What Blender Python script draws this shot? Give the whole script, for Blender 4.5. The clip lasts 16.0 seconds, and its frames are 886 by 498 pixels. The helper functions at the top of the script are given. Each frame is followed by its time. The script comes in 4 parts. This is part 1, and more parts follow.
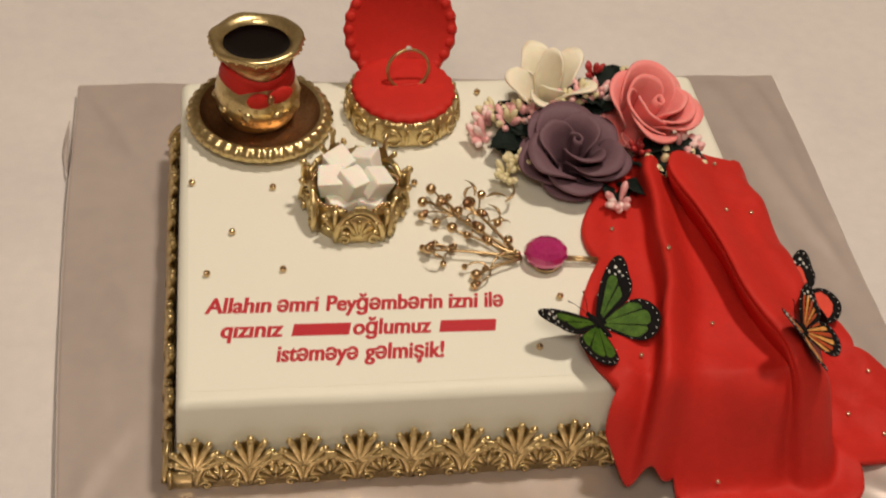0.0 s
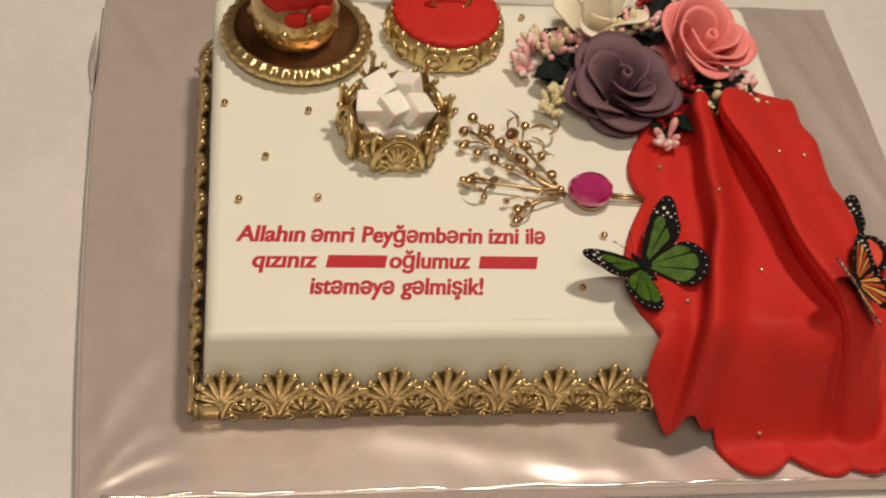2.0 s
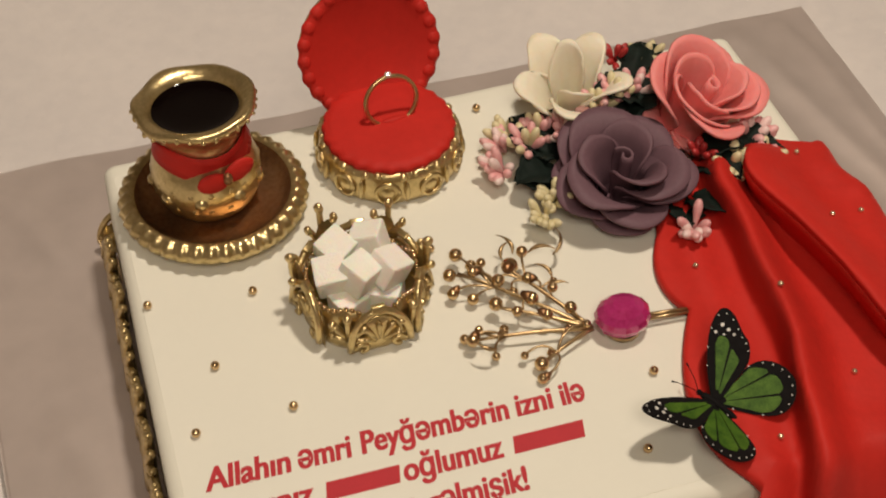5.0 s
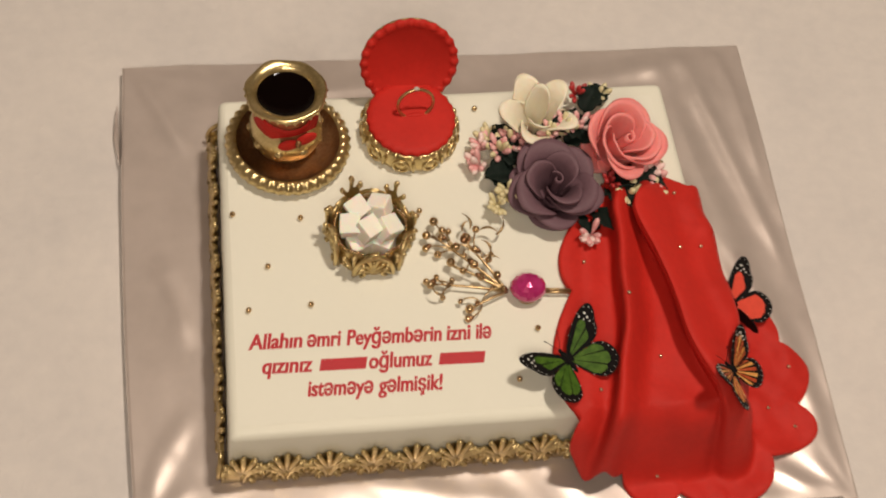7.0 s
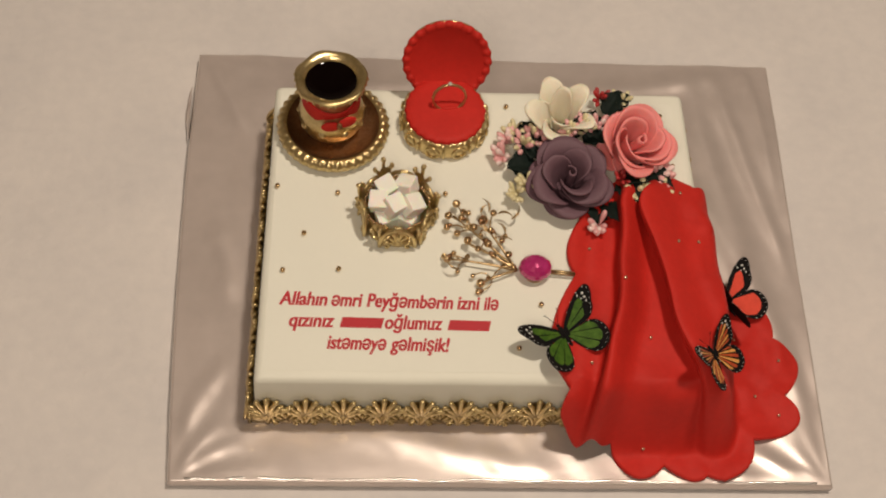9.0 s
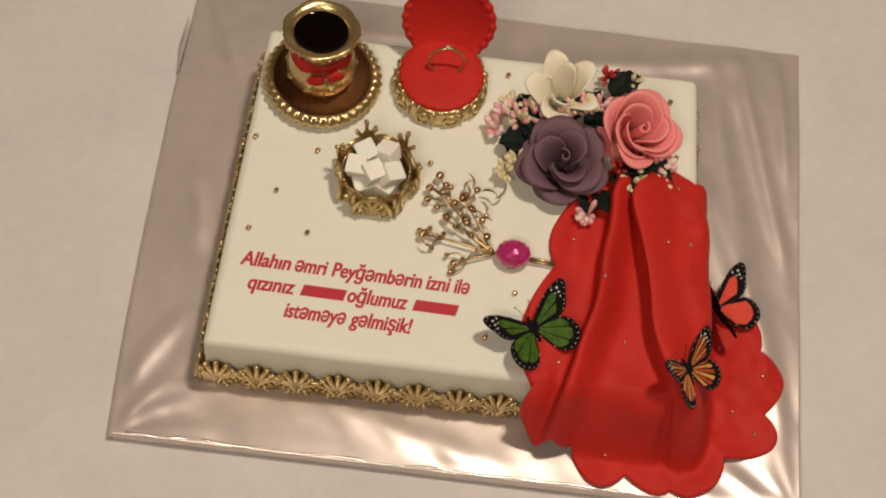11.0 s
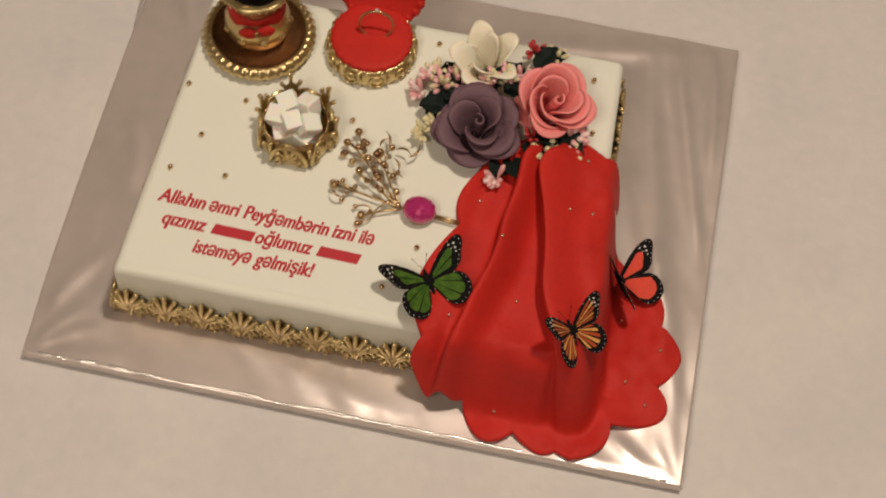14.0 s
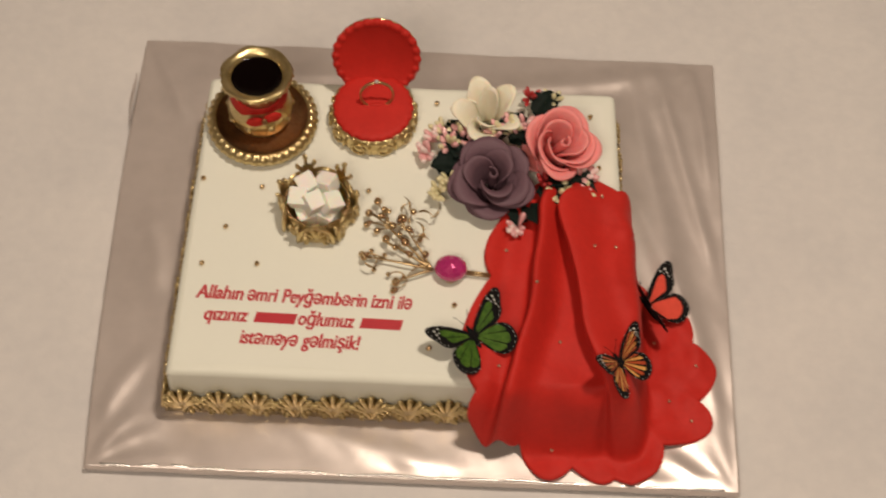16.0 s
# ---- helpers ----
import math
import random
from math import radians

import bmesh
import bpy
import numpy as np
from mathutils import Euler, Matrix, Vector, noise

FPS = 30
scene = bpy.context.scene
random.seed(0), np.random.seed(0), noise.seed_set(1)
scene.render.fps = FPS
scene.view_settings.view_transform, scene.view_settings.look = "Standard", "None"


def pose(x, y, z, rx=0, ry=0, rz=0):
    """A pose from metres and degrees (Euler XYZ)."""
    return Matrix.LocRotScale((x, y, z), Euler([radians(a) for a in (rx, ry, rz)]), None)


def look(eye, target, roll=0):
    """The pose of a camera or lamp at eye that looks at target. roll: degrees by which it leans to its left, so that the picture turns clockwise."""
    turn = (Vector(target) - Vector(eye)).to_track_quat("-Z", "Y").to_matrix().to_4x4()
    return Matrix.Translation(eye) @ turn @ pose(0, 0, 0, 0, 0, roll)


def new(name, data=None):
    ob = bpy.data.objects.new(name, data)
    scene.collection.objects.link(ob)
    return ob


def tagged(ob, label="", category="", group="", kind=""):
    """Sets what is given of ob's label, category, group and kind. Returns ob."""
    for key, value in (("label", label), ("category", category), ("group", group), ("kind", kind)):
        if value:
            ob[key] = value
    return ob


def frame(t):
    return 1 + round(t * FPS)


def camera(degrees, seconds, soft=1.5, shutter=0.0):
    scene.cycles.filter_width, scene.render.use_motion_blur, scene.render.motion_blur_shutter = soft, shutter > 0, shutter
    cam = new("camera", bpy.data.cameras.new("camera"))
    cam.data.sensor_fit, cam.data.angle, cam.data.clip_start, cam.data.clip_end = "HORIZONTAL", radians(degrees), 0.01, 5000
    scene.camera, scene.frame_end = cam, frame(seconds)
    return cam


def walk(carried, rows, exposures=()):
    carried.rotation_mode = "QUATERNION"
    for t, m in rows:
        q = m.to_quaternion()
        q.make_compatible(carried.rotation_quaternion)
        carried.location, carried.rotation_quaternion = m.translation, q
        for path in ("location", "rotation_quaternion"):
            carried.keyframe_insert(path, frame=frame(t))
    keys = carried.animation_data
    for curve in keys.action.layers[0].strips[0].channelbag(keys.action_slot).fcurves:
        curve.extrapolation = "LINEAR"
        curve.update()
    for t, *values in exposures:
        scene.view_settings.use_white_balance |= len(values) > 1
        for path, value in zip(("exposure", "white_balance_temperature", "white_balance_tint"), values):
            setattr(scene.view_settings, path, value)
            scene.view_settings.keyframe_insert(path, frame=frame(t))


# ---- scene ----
cam = camera(31.42, 16.0, soft=1.95, shutter=0.5)
PATH = [
    (0, (-0.1877, -0.6910, 0.7143), (0.0158, 0.1524, -0.1148), 7.24),
    (0.5, (-0.1860, -0.7032, 0.7230), (0.0269, 0.1218, -0.1221), 8.11),
    (1, (-0.1924, -0.6972, 0.7169), (0.0521, 0.1135, -0.1334), 9.00),
    (1.5, (-0.1937, -0.6855, 0.7125), (0.0213, 0.1160, -0.1544), 8.92),
    (2, (-0.2011, -0.6585, 0.6957), (-0.0028, 0.1393, -0.1784), 9.64),
    (2.5, (-0.1979, -0.6195, 0.6652), (-0.0172, 0.1638, -0.2257), 8.96),
    (3, (-0.2061, -0.5805, 0.6242), (-0.0354, 0.1998, -0.2713), 5.19),
    (3.5, (-0.1980, -0.5354, 0.6058), (-0.0076, 0.2155, -0.3107), 0.12),
    (4, (-0.2158, -0.4901, 0.6228), (0.0388, 0.2682, -0.2716), -1.98),
    (4.5, (-0.2086, -0.4752, 0.6169), (0.0548, 0.3235, -0.2390), -1.49),
    (4.7, (-0.1985, -0.4667, 0.6147), (0.0665, 0.3257, -0.2466), -0.79),
    (6.8, (-0.2157, -0.5430, 0.9788), (0.0009, 0.0550, -0.0388), 12.32),
    (7, (-0.2143, -0.5609, 1.0435), (-0.0151, 0.0187, 0.0118), 12.77),
    (7.5, (-0.2198, -0.5851, 1.1069), (-0.0032, -0.0362, 0.0620), 16.94),
    (8, (-0.1942, -0.6241, 1.1344), (-0.0566, -0.0514, 0.0889), 11.40),
    (8.5, (-0.1870, -0.6466, 1.1406), (-0.0385, -0.0666, 0.1007), 12.46),
    (9, (-0.1390, -0.6690, 1.1316), (-0.0468, -0.0536, 0.1055), 7.69),
    (9.2, (-0.1197, -0.6711, 1.1294), (-0.0368, -0.0591, 0.1005), 7.89),
    (11.3, (-0.0282, -0.5710, 1.1130), (-0.0204, -0.0354, 0.0392), 9.89),
    (11.5, (0.0122, -0.5698, 1.1183), (-0.0314, -0.0389, 0.0430), 7.92),
    (12, (0.1030, -0.6009, 1.1222), (0.0138, -0.0857, 0.0421), 10.52),
    (12.5, (0.1176, -0.6245, 1.1180), (0.0304, -0.1002, 0.0422), 9.83),
    (13, (0.1156, -0.6419, 1.1118), (0.0409, -0.0973, 0.0451), 9.17),
    (13.5, (0.1137, -0.6391, 1.1110), (0.0340, -0.0950, 0.0444), 7.87),
    (14, (0.0964, -0.6400, 1.1289), (0.0490, -0.0788, 0.0693), 6.35),
    (14.5, (0.0673, -0.6323, 1.1452), (0.0192, -0.0698, 0.0862), -0.65),
    (15, (0.0392, -0.6206, 1.1528), (-0.0169, -0.0597, 0.0934), -4.40),
    (15.5, (0.0139, -0.6235, 1.1665), (-0.0182, -0.0411, 0.1178), -2.28),
    (16, (-0.0133, -0.6337, 1.1751), (0.0187, -0.0606, 0.1213), 4.77),
]
walk(cam, [(t, look(eye, target, roll)) for t, eye, target, roll in PATH],
     exposures=[(0, 0.16), (2, 0.15), (4, 0.04), (4.7, 0.05), (7, 0.13), (8, 0.05), (12, -0.05), (14, -0.05), (16, 0.0)])

# ---- light ----
TABLE_Z, TOP = 0.0, 0.077
world = bpy.data.worlds.new("world")
scene.world = world
world.use_nodes = True
world.node_tree.nodes["Background"].inputs[0].default_value = (1.0, 0.83, 0.66, 1)
world.node_tree.nodes["Background"].inputs[1].default_value = 0.11


def lamp(name, place, target, size, watts, colour):
    data = bpy.data.lights.new(name, "AREA")
    data.shape, data.size, data.energy, data.color = "DISK", size, watts, colour
    ob = new(name, data)
    ob.matrix_world = look(place, target)
    return ob


WARM = (1.0, 0.855, 0.705)
lamp("unseen_light", (0.40, 0.12, 2.25), (0.0, 0.0, 0.0), 0.20, 27.5, WARM)
# Added fill, no known lamp: brightens the cake front and the left side.
lamp("unseen_light", (-0.45, -1.45, 2.15), (0.0, 0.0, 0.0), 0.8, 21.5, WARM)

# ---- materials ----


def material(name, colour, rough=0.5, metal=0.0, vary=0.08, scale=40.0, bump=0.0, bump_scale=300.0, coat=0.0, colour2=None, spec=0.5, sss=0.0):
    """A surface with colour variation at two scales and a fine relief."""
    m = bpy.data.materials.new(name)
    m.use_nodes = True
    nt = m.node_tree
    b = nt.nodes["Principled BSDF"]
    geo = nt.nodes.new("ShaderNodeTexCoord")
    big = nt.nodes.new("ShaderNodeTexNoise")
    big.inputs["Scale"].default_value, big.inputs["Detail"].default_value = scale, 3
    fine = nt.nodes.new("ShaderNodeTexNoise")
    fine.inputs["Scale"].default_value, fine.inputs["Detail"].default_value = scale * 9, 2
    for n in (big, fine):
        nt.links.new(geo.outputs["Object"], n.inputs["Vector"])
    add = nt.nodes.new("ShaderNodeMath")
    add.operation, add.inputs[1].default_value = "MULTIPLY_ADD", 0.65
    half = nt.nodes.new("ShaderNodeMath")
    half.operation, half.inputs[1].default_value = "MULTIPLY", 0.35
    nt.links.new(fine.outputs["Fac"], half.inputs[0])
    nt.links.new(big.outputs["Fac"], add.inputs[0])
    nt.links.new(half.outputs[0], add.inputs[2])
    ramp = nt.nodes.new("ShaderNodeValToRGB")
    lo = colour2 or [c * (1 - vary) for c in colour]
    hi = colour if colour2 else [min(1, c * (1 + vary)) for c in colour]
    ramp.color_ramp.elements[0].position, ramp.color_ramp.elements[1].position = 0.33, 0.67
    ramp.color_ramp.elements[0].color, ramp.color_ramp.elements[1].color = (*lo, 1), (*hi, 1)
    nt.links.new(add.outputs[0], ramp.inputs[0])
    nt.links.new(ramp.outputs[0], b.inputs["Base Color"])
    b.inputs["Roughness"].default_value, b.inputs["Metallic"].default_value = rough, metal
    b.inputs["Coat Weight"].default_value, b.inputs["Specular IOR Level"].default_value = coat, spec
    if sss:
        b.inputs["Subsurface Weight"].default_value, b.inputs["Subsurface Scale"].default_value = sss, 0.004
    if bump:
        rel = nt.nodes.new("ShaderNodeTexNoise")
        rel.inputs["Scale"].default_value, rel.inputs["Detail"].default_value = bump_scale, 4
        nt.links.new(geo.outputs["Object"], rel.inputs["Vector"])
        bm_ = nt.nodes.new("ShaderNodeBump")
        bm_.inputs["Strength"].default_value, bm_.inputs["Distance"].default_value = bump, 0.001
        nt.links.new(rel.outputs["Fac"], bm_.inputs["Height"])
        nt.links.new(bm_.outputs[0], b.inputs["Normal"])
    return m


CLOTH = material("cloth", (0.68, 0.635, 0.60), 0.85, colour2=(0.60, 0.565, 0.545), scale=9, bump=0.55, bump_scale=110)
CLOTH.node_tree.nodes["Bump"].inputs["Distance"].default_value = 0.0016
FONDANT = material("fondant", (0.765, 0.755, 0.65), 0.55, vary=0.015, scale=12, bump=0.06, bump_scale=90, spec=0.35)
PAPER = material("paper", (0.77, 0.76, 0.66), 0.6, vary=0.01, scale=25, bump=0.04, bump_scale=200, spec=0.3)
GOLD = material("gold", (0.76, 0.60, 0.31), 0.28, 0.90, colour2=(0.47, 0.36, 0.16), scale=60, bump=0.3, bump_scale=260)
OLDGOLD = material("old_gold", (0.38, 0.21, 0.10), 0.34, 0.85, colour2=(0.18, 0.085, 0.035), scale=50, bump=0.3, bump_scale=240)
PEARL = material("pearl_gold", (0.64, 0.46, 0.25), 0.16, 0.95, vary=0.12, scale=90)
RED = material("red_fondant", (0.505, 0.021, 0.014), 0.62, vary=0.09, scale=26, bump=0.12, bump_scale=420, spec=0.22)
TEA = material("tea", (0.002, 0.0006, 0.0006), 0.02, vary=0.1, spec=0.22)
SUGAR = material("sugar", (0.90, 0.86, 0.77), 0.75, vary=0.03, scale=120, bump=0.5, bump_scale=900, sss=0.4)
INK = material("ink", (0.47, 0.016, 0.026), 0.6, vary=0.06, scale=80)
WALL = material("wall_paint", (0.55, 0.49, 0.42), 0.8, vary=0.05, scale=2, bump=0.1, bump_scale=60)
WOOD = material("wood", (0.16, 0.09, 0.05), 0.45, colour2=(0.10, 0.055, 0.03), scale=6)
CORE = material("board_edge", (0.45, 0.40, 0.37), 0.45, vary=0.1, scale=40, bump=0.2)
FILM = material("film", (0.63, 0.545, 0.50), 0.31, 0.42, vary=0.08, scale=7, bump=0.3, bump_scale=30, coat=0.7)
FILM.node_tree.nodes["Principled BSDF"].inputs["Coat Roughness"].default_value = 0.19

# Paler than FILM: the white highlight of the front edge put into the colour.
GLINT_FILM = material("glint_film", (0.78, 0.74, 0.70), 0.22, 0.7, vary=0.06, scale=60, bump=0.4, bump_scale=150, coat=1.0)

# ---- mesh tools ----


def empty(name, label, category, at=(0, 0, 0), group="", kind=""):
    ob = new(name)
    ob.location = at
    ob.empty_display_size = 0.01
    return tagged(ob, label, category, group, kind)


def mesh(name, verts, faces, mat, smooth=True):
    me = bpy.data.meshes.new(name)
    me.from_pydata([tuple(v) for v in verts], [], faces)
    me.materials.append(mat)
    if smooth:
        me.polygons.foreach_set("use_smooth", [True] * len(me.polygons))
    me.update()
    return me


def part(name, data, parent=None, label="", at=None, kind=""):
    """Links a mesh as one object, under a thing or a part if given."""
    ob = new(name, data)
    ob.parent = parent
    if at is not None:
        ob.matrix_basis = at if isinstance(at, Matrix) else Matrix.Translation(at)
    return tagged(ob, label, kind=kind)


class Shape:
    """Collects pieces of one mesh."""

    def __init__(self):
        self.v, self.f = [], []

    def add(self, verts, faces):
        n = len(self.v)
        self.v += [Vector(v) for v in verts]
        self.f += [tuple(i + n for i in f) for f in faces]
        return self

    def loops(self, rings, closed=True, cap0=False, cap1=False):
        n, k = len(self.v), len(rings[0])
        for r in rings:
            self.v += [Vector(p) for p in r]
        for i in range(len(rings) - 1):
            for j in range(k if closed else k - 1):
                a, b = n + i * k + j, n + i * k + (j + 1) % k
                self.f.append((a, b, b + k, a + k))
        if cap0:
            self.f.append(tuple(n + j for j in reversed(range(k))))
        if cap1:
            self.f.append(tuple(n + (len(rings) - 1) * k + j for j in range(k)))
        return self

    def lathe(self, profile, segs=48, wave=None, centre=(0, 0, 0), cap0=False, cap1=False):
        rings = []
        for i, (r, z) in enumerate(profile):
            ring = []
            for j in range(segs):
                a = 2 * math.pi * j / segs
                rr, zz = wave(i, a, r, z) if wave else (r, z)
                ring.append((centre[0] + rr * math.cos(a), centre[1] + rr * math.sin(a), centre[2] + zz))
            rings.append(ring)
        return self.loops(rings, True, cap0, cap1)

    def tube(self, pts, radii, segs=8):
        pts = [Vector(p) for p in pts]
        radii = radii if hasattr(radii, "__len__") else [radii] * len(pts)
        rings, side = [], None
        for i, p in enumerate(pts):
            d = (pts[min(i + 1, len(pts) - 1)] - pts[max(i - 1, 0)]).normalized()
            ref = side if side is not None and side.cross(d).length > 0.1 else (Vector((0, 0, 1)) if abs(d.z) < 0.9 else Vector((1, 0, 0)))
            side = (ref - d * ref.dot(d)).normalized()
            other = d.cross(side)
            rings.append([p + radii[i] * (math.cos(a) * side + math.sin(a) * other) for a in (2 * math.pi * j / segs for j in range(segs))])
        return self.loops(rings, True, True, True)

    def ball(self, c, r, segs=12, rings=8, turn=None):
        r = Vector(r if hasattr(r, "__len__") else (r, r, r))
        c = Vector(c)
        out = []
        for i in range(rings + 1):
            t = math.pi * min(max(i / rings, 0.02), 0.98)
            ring = []
            for j in range(segs):
                a = 2 * math.pi * j / segs
                p = Vector((r.x * math.sin(t) * math.cos(a), r.y * math.sin(t) * math.sin(a), -r.z * math.cos(t)))
                ring.append(c + (turn @ p if turn else p))
            out.append(ring)
        return self.loops(out, True, True, True)

    def box(self, c, size, bevel=0.001, turn=None):
        bm = bmesh.new()
        bmesh.ops.create_cube(bm, size=1)
        bmesh.ops.scale(bm, vec=size, verts=bm.verts)
        bmesh.ops.bevel(bm, geom=list(bm.edges), offset=bevel, segments=2, affect="EDGES", profile=0.6)
        bm.verts.index_update()
        self.add([Vector(c) + (turn @ v.co if turn else v.co) for v in bm.verts], [tuple(v.index for v in f.verts) for f in bm.faces])
        bm.free()
        return self

    def mesh(self, name, mat, smooth=True):
        return mesh(name, self.v, self.f, mat, smooth)


def smoothstep(a, b, x):
    t = min(max((x - a) / (b - a), 0), 1)
    return t * t * (3 - 2 * t)


def rounded(corners, radius, steps=6):
    """A polygon in plan with rounded corners, counterclockwise."""
    out, n = [], len(corners)
    for i in range(n):
        p, a, b = Vector(corners[i]), Vector(corners[i - 1]), Vector(corners[(i + 1) % n])
        s, e = p + (a - p).normalized() * radius, p + (b - p).normalized() * radius
        for k in range(steps + 1):
            t = k / steps
            out.append(s * (1 - t) ** 2 + p * 2 * t * (1 - t) + e * t * t)
    return out


def dense(loop, step):
    out = []
    for i, p in enumerate(loop):
        q = loop[(i + 1) % len(loop)]
        n = max(1, int((q - p).length / step))
        out += [p.lerp(q, k / n) for k in range(n)]
    return out


# ---- room and table ----
def slab(name, c, size, mat):
    return tagged(part(name, Shape().box(c, size, 0.004).mesh(name, mat, False)), kind="structure")


tagged(slab("floor", (0, 0, -0.80), (5.2, 5.2, 0.1), WOOD), "dark brown wooden floor under the table")
tagged(slab("ceiling", (0, 0, 2.40), (5.2, 5.2, 0.1), WALL), "plain painted ceiling")
for nm, c, size in (("wall_north", (0, 2.65, 0.80), (5.2, 0.1, 3.10)), ("wall_south", (0, -2.65, 0.80), (5.2, 0.1, 3.10)),
                    ("wall_east", (2.65, 0, 0.80), (0.1, 5.2, 3.10)), ("wall_west", (-2.65, 0, 0.80), (0.1, 5.2, 3.10))):
    tagged(slab(nm, c, size, WALL), "plain beige painted wall")

table = empty("table", "dark wooden table hidden under a white cloth", "table", (0, 0, -0.75))
part("tabletop", Shape().box((0, 0, 0.727), (1.96, 1.36, 0.036), 0.004).mesh("tabletop", WOOD, False), table)
for sx in (-1, 1):
    for sy in (-1, 1):
        part("leg", Shape().box((0.88 * sx, 0.58 * sy, 0.354), (0.07, 0.07, 0.708), 0.004).mesh("leg", WOOD, False), table)


def cloth_mesh():
    nx, ny, s = 200, 140, Shape()
    rings = []
    for j in range(ny + 1):
        row = []
        for i in range(nx + 1):
            x, y = -1.02 + 2.04 * i / nx, -0.72 + 1.44 * j / ny
            over = max(abs(x) - 0.985, abs(y) - 0.685, 0)
            z = 0.0006 * noise.noise((x * 9, y * 9, 0)) + 0.0022 * noise.noise((x * 7 + y * 1.5, y * 1.6, 4)) * smoothstep(0.27, 0.36, max(abs(x), abs(y) + 0.05)) - (0.25 * over / 0.035 if over > 0 else 0)
            z -= 0.0014
            row.append((x, y, z))
        rings.append(row)
    s.loops(rings, closed=False)
    return s.mesh("tablecloth", CLOTH)


tagged(part("tablecloth", cloth_mesh()), "off-white woven tablecloth spread over the table", "tablecloth")

# ---- cake board ----
BOARD = [(-0.2520, -0.2012), (0.2570, -0.2080), (0.2620, 0.1980), (-0.2462, 0.2022)]
BOARD_TOP = 0.0105


def board():
    thing = empty("cake_board", "rectangular cake board wrapped in satin silver-beige film", "cake board")
    loop = dense(rounded([Vector(c) for c in BOARD], 0.006), 0.02)
    mid = sum(loop, Vector((0, 0))) / len(loop)
    core = Shape().loops([[(*(mid + (p - mid) * f), z) for p in loop] for f, z in ((0.992, 0.0004), (0.996, 0.002), (0.996, 0.008), (0.990, 0.0088))], True, True, True)
    part("base", core.mesh("base", CORE), thing)
    nx, ny = 220, 180
    a, b, c, d = [Vector(p) for p in BOARD]

    creases = [((0.185, 0.165), (0.252, -0.15), 0.0030, 0.010), ((0.205, 0.180), (0.262, -0.02), 0.0022, 0.007), ((0.180, 0.06), (0.232, -0.06), 0.0022, 0.009), ((0.235, 0.19), (0.262, 0.06), 0.0016, 0.006),
               ((-0.249, -0.200), (-0.205, -0.150), 0.0007, 0.008), ((-0.247, -0.199), (-0.190, -0.172), 0.0005, 0.007), ((-0.250, -0.190), (-0.222, -0.100), 0.0014, 0.009), ((-0.242, 0.185), (-0.200, 0.125), 0.0015, 0.006),
               ((0.255, -0.207), (0.200, -0.185), 0.0012, 0.006), ((0.255, -0.206), (0.228, -0.150), 0.0007, 0.008), ((0.252, -0.204), (0.160, -0.198), 0.0008, 0.005), ((-0.12, -0.168), (0.03, -0.190), 0.0014, 0.011),
               ((-0.18, 0.155), (-0.02, 0.185), 0.0016, 0.009), ((0.02, 0.150), (0.20, 0.190), 0.0020, 0.010), ((-0.235, 0.02), (-0.205, -0.04), 0.0014, 0.008)]
    creases = [(Vector(p), Vector(q), high, wide) for p, q, high, wide in creases]

    def fold(p):
        z = 0.0
        for c0, c1, high, wide in creases:
            e = c1 - c0
            t = (p - c0).dot(e) / e.dot(e)
            d = (p - c0).cross(e) / e.length + 0.006 * math.sin(3.0 * t + high * 900)
            z += high * math.exp(-(d / wide) ** 2) * smoothstep(-0.15, 0.2, t) * (1 - smoothstep(0.75, 1.15, t))
        return z

    def height(u, v, p):
        edge = min(u, 1 - u, v, 1 - v)
        z = BOARD_TOP
        for n, corner in enumerate((a, b, c, d)):
            q = p - corner
            r, ang = q.length, math.atan2(abs(q.y), abs(q.x))
            w = smoothstep(0.0, 0.03, r) * (1 - smoothstep(0.06, 0.20, r))
            z += 0.0007 * w * noise.noise((ang * 3.5 + n * 7, r * 3, n))
        z += 0.0024 * noise.noise((p.x * 17 + p.y * 10, p.y * 3 - p.x * 2, 3)) + 0.0005 * noise.noise((p.x * 44 + p.y * 30, p.y * 5 - p.x * 4, 5)) + 0.0006 * noise.noise((p.x * 6 - p.y * 30, p.x * 4, 8)) * smoothstep(0.25, 0.0, v)
        return z + fold(p) * smoothstep(0.0, 0.03, edge)

    rings = []
    for j in range(ny + 1):
        row = []
        for i in range(nx + 1):
            u, v = i / nx, j / ny
            p = a.lerp(b, u).lerp(d.lerp(c, u), v)
            p.x -= 0.0045 * (1 - u) ** 8 * math.sin(math.pi * v)
            row.append((p.x, p.y, height(u, v, p)))
        rings.append(row)
    wrap = Shape().loops(rings, closed=False)
    border = [Vector(r) for r in rings[0]] + [Vector(r[-1]) for r in rings[1:]] + [Vector(p) for p in reversed(rings[-1][:-1])] + [Vector(r[0]) for r in reversed(rings[1:-1])]
    skirt = []
    for k, (grow, drop) in enumerate(((1.0, 0.0), (1.0028, 0.0002), (1.0053, 0.0008), (1.0075, 0.0018), (1.0088, 0.0032), (1.009, 0.0055), (1.006, 0.0095))):
        ring = []
        for n, p in enumerate(border):
            jig = 0.0007 * noise.noise((p.x * 60, p.y * 60, k * 2)) if k else 0
            ring.append(((p.x - mid.x) * (grow + jig) + mid.x, (p.y - mid.y) * (grow + jig) + mid.y, max(p.z - drop, 0.0006)))
        skirt.append(ring)
    wrap.loops(list(reversed(skirt)))
    part("film_wrap", wrap.mesh("film_wrap", FILM), thing, "crinkled satin film")
    # Film lifted along the front edge, added to carry its white highlight.
    seam, n = [], 90
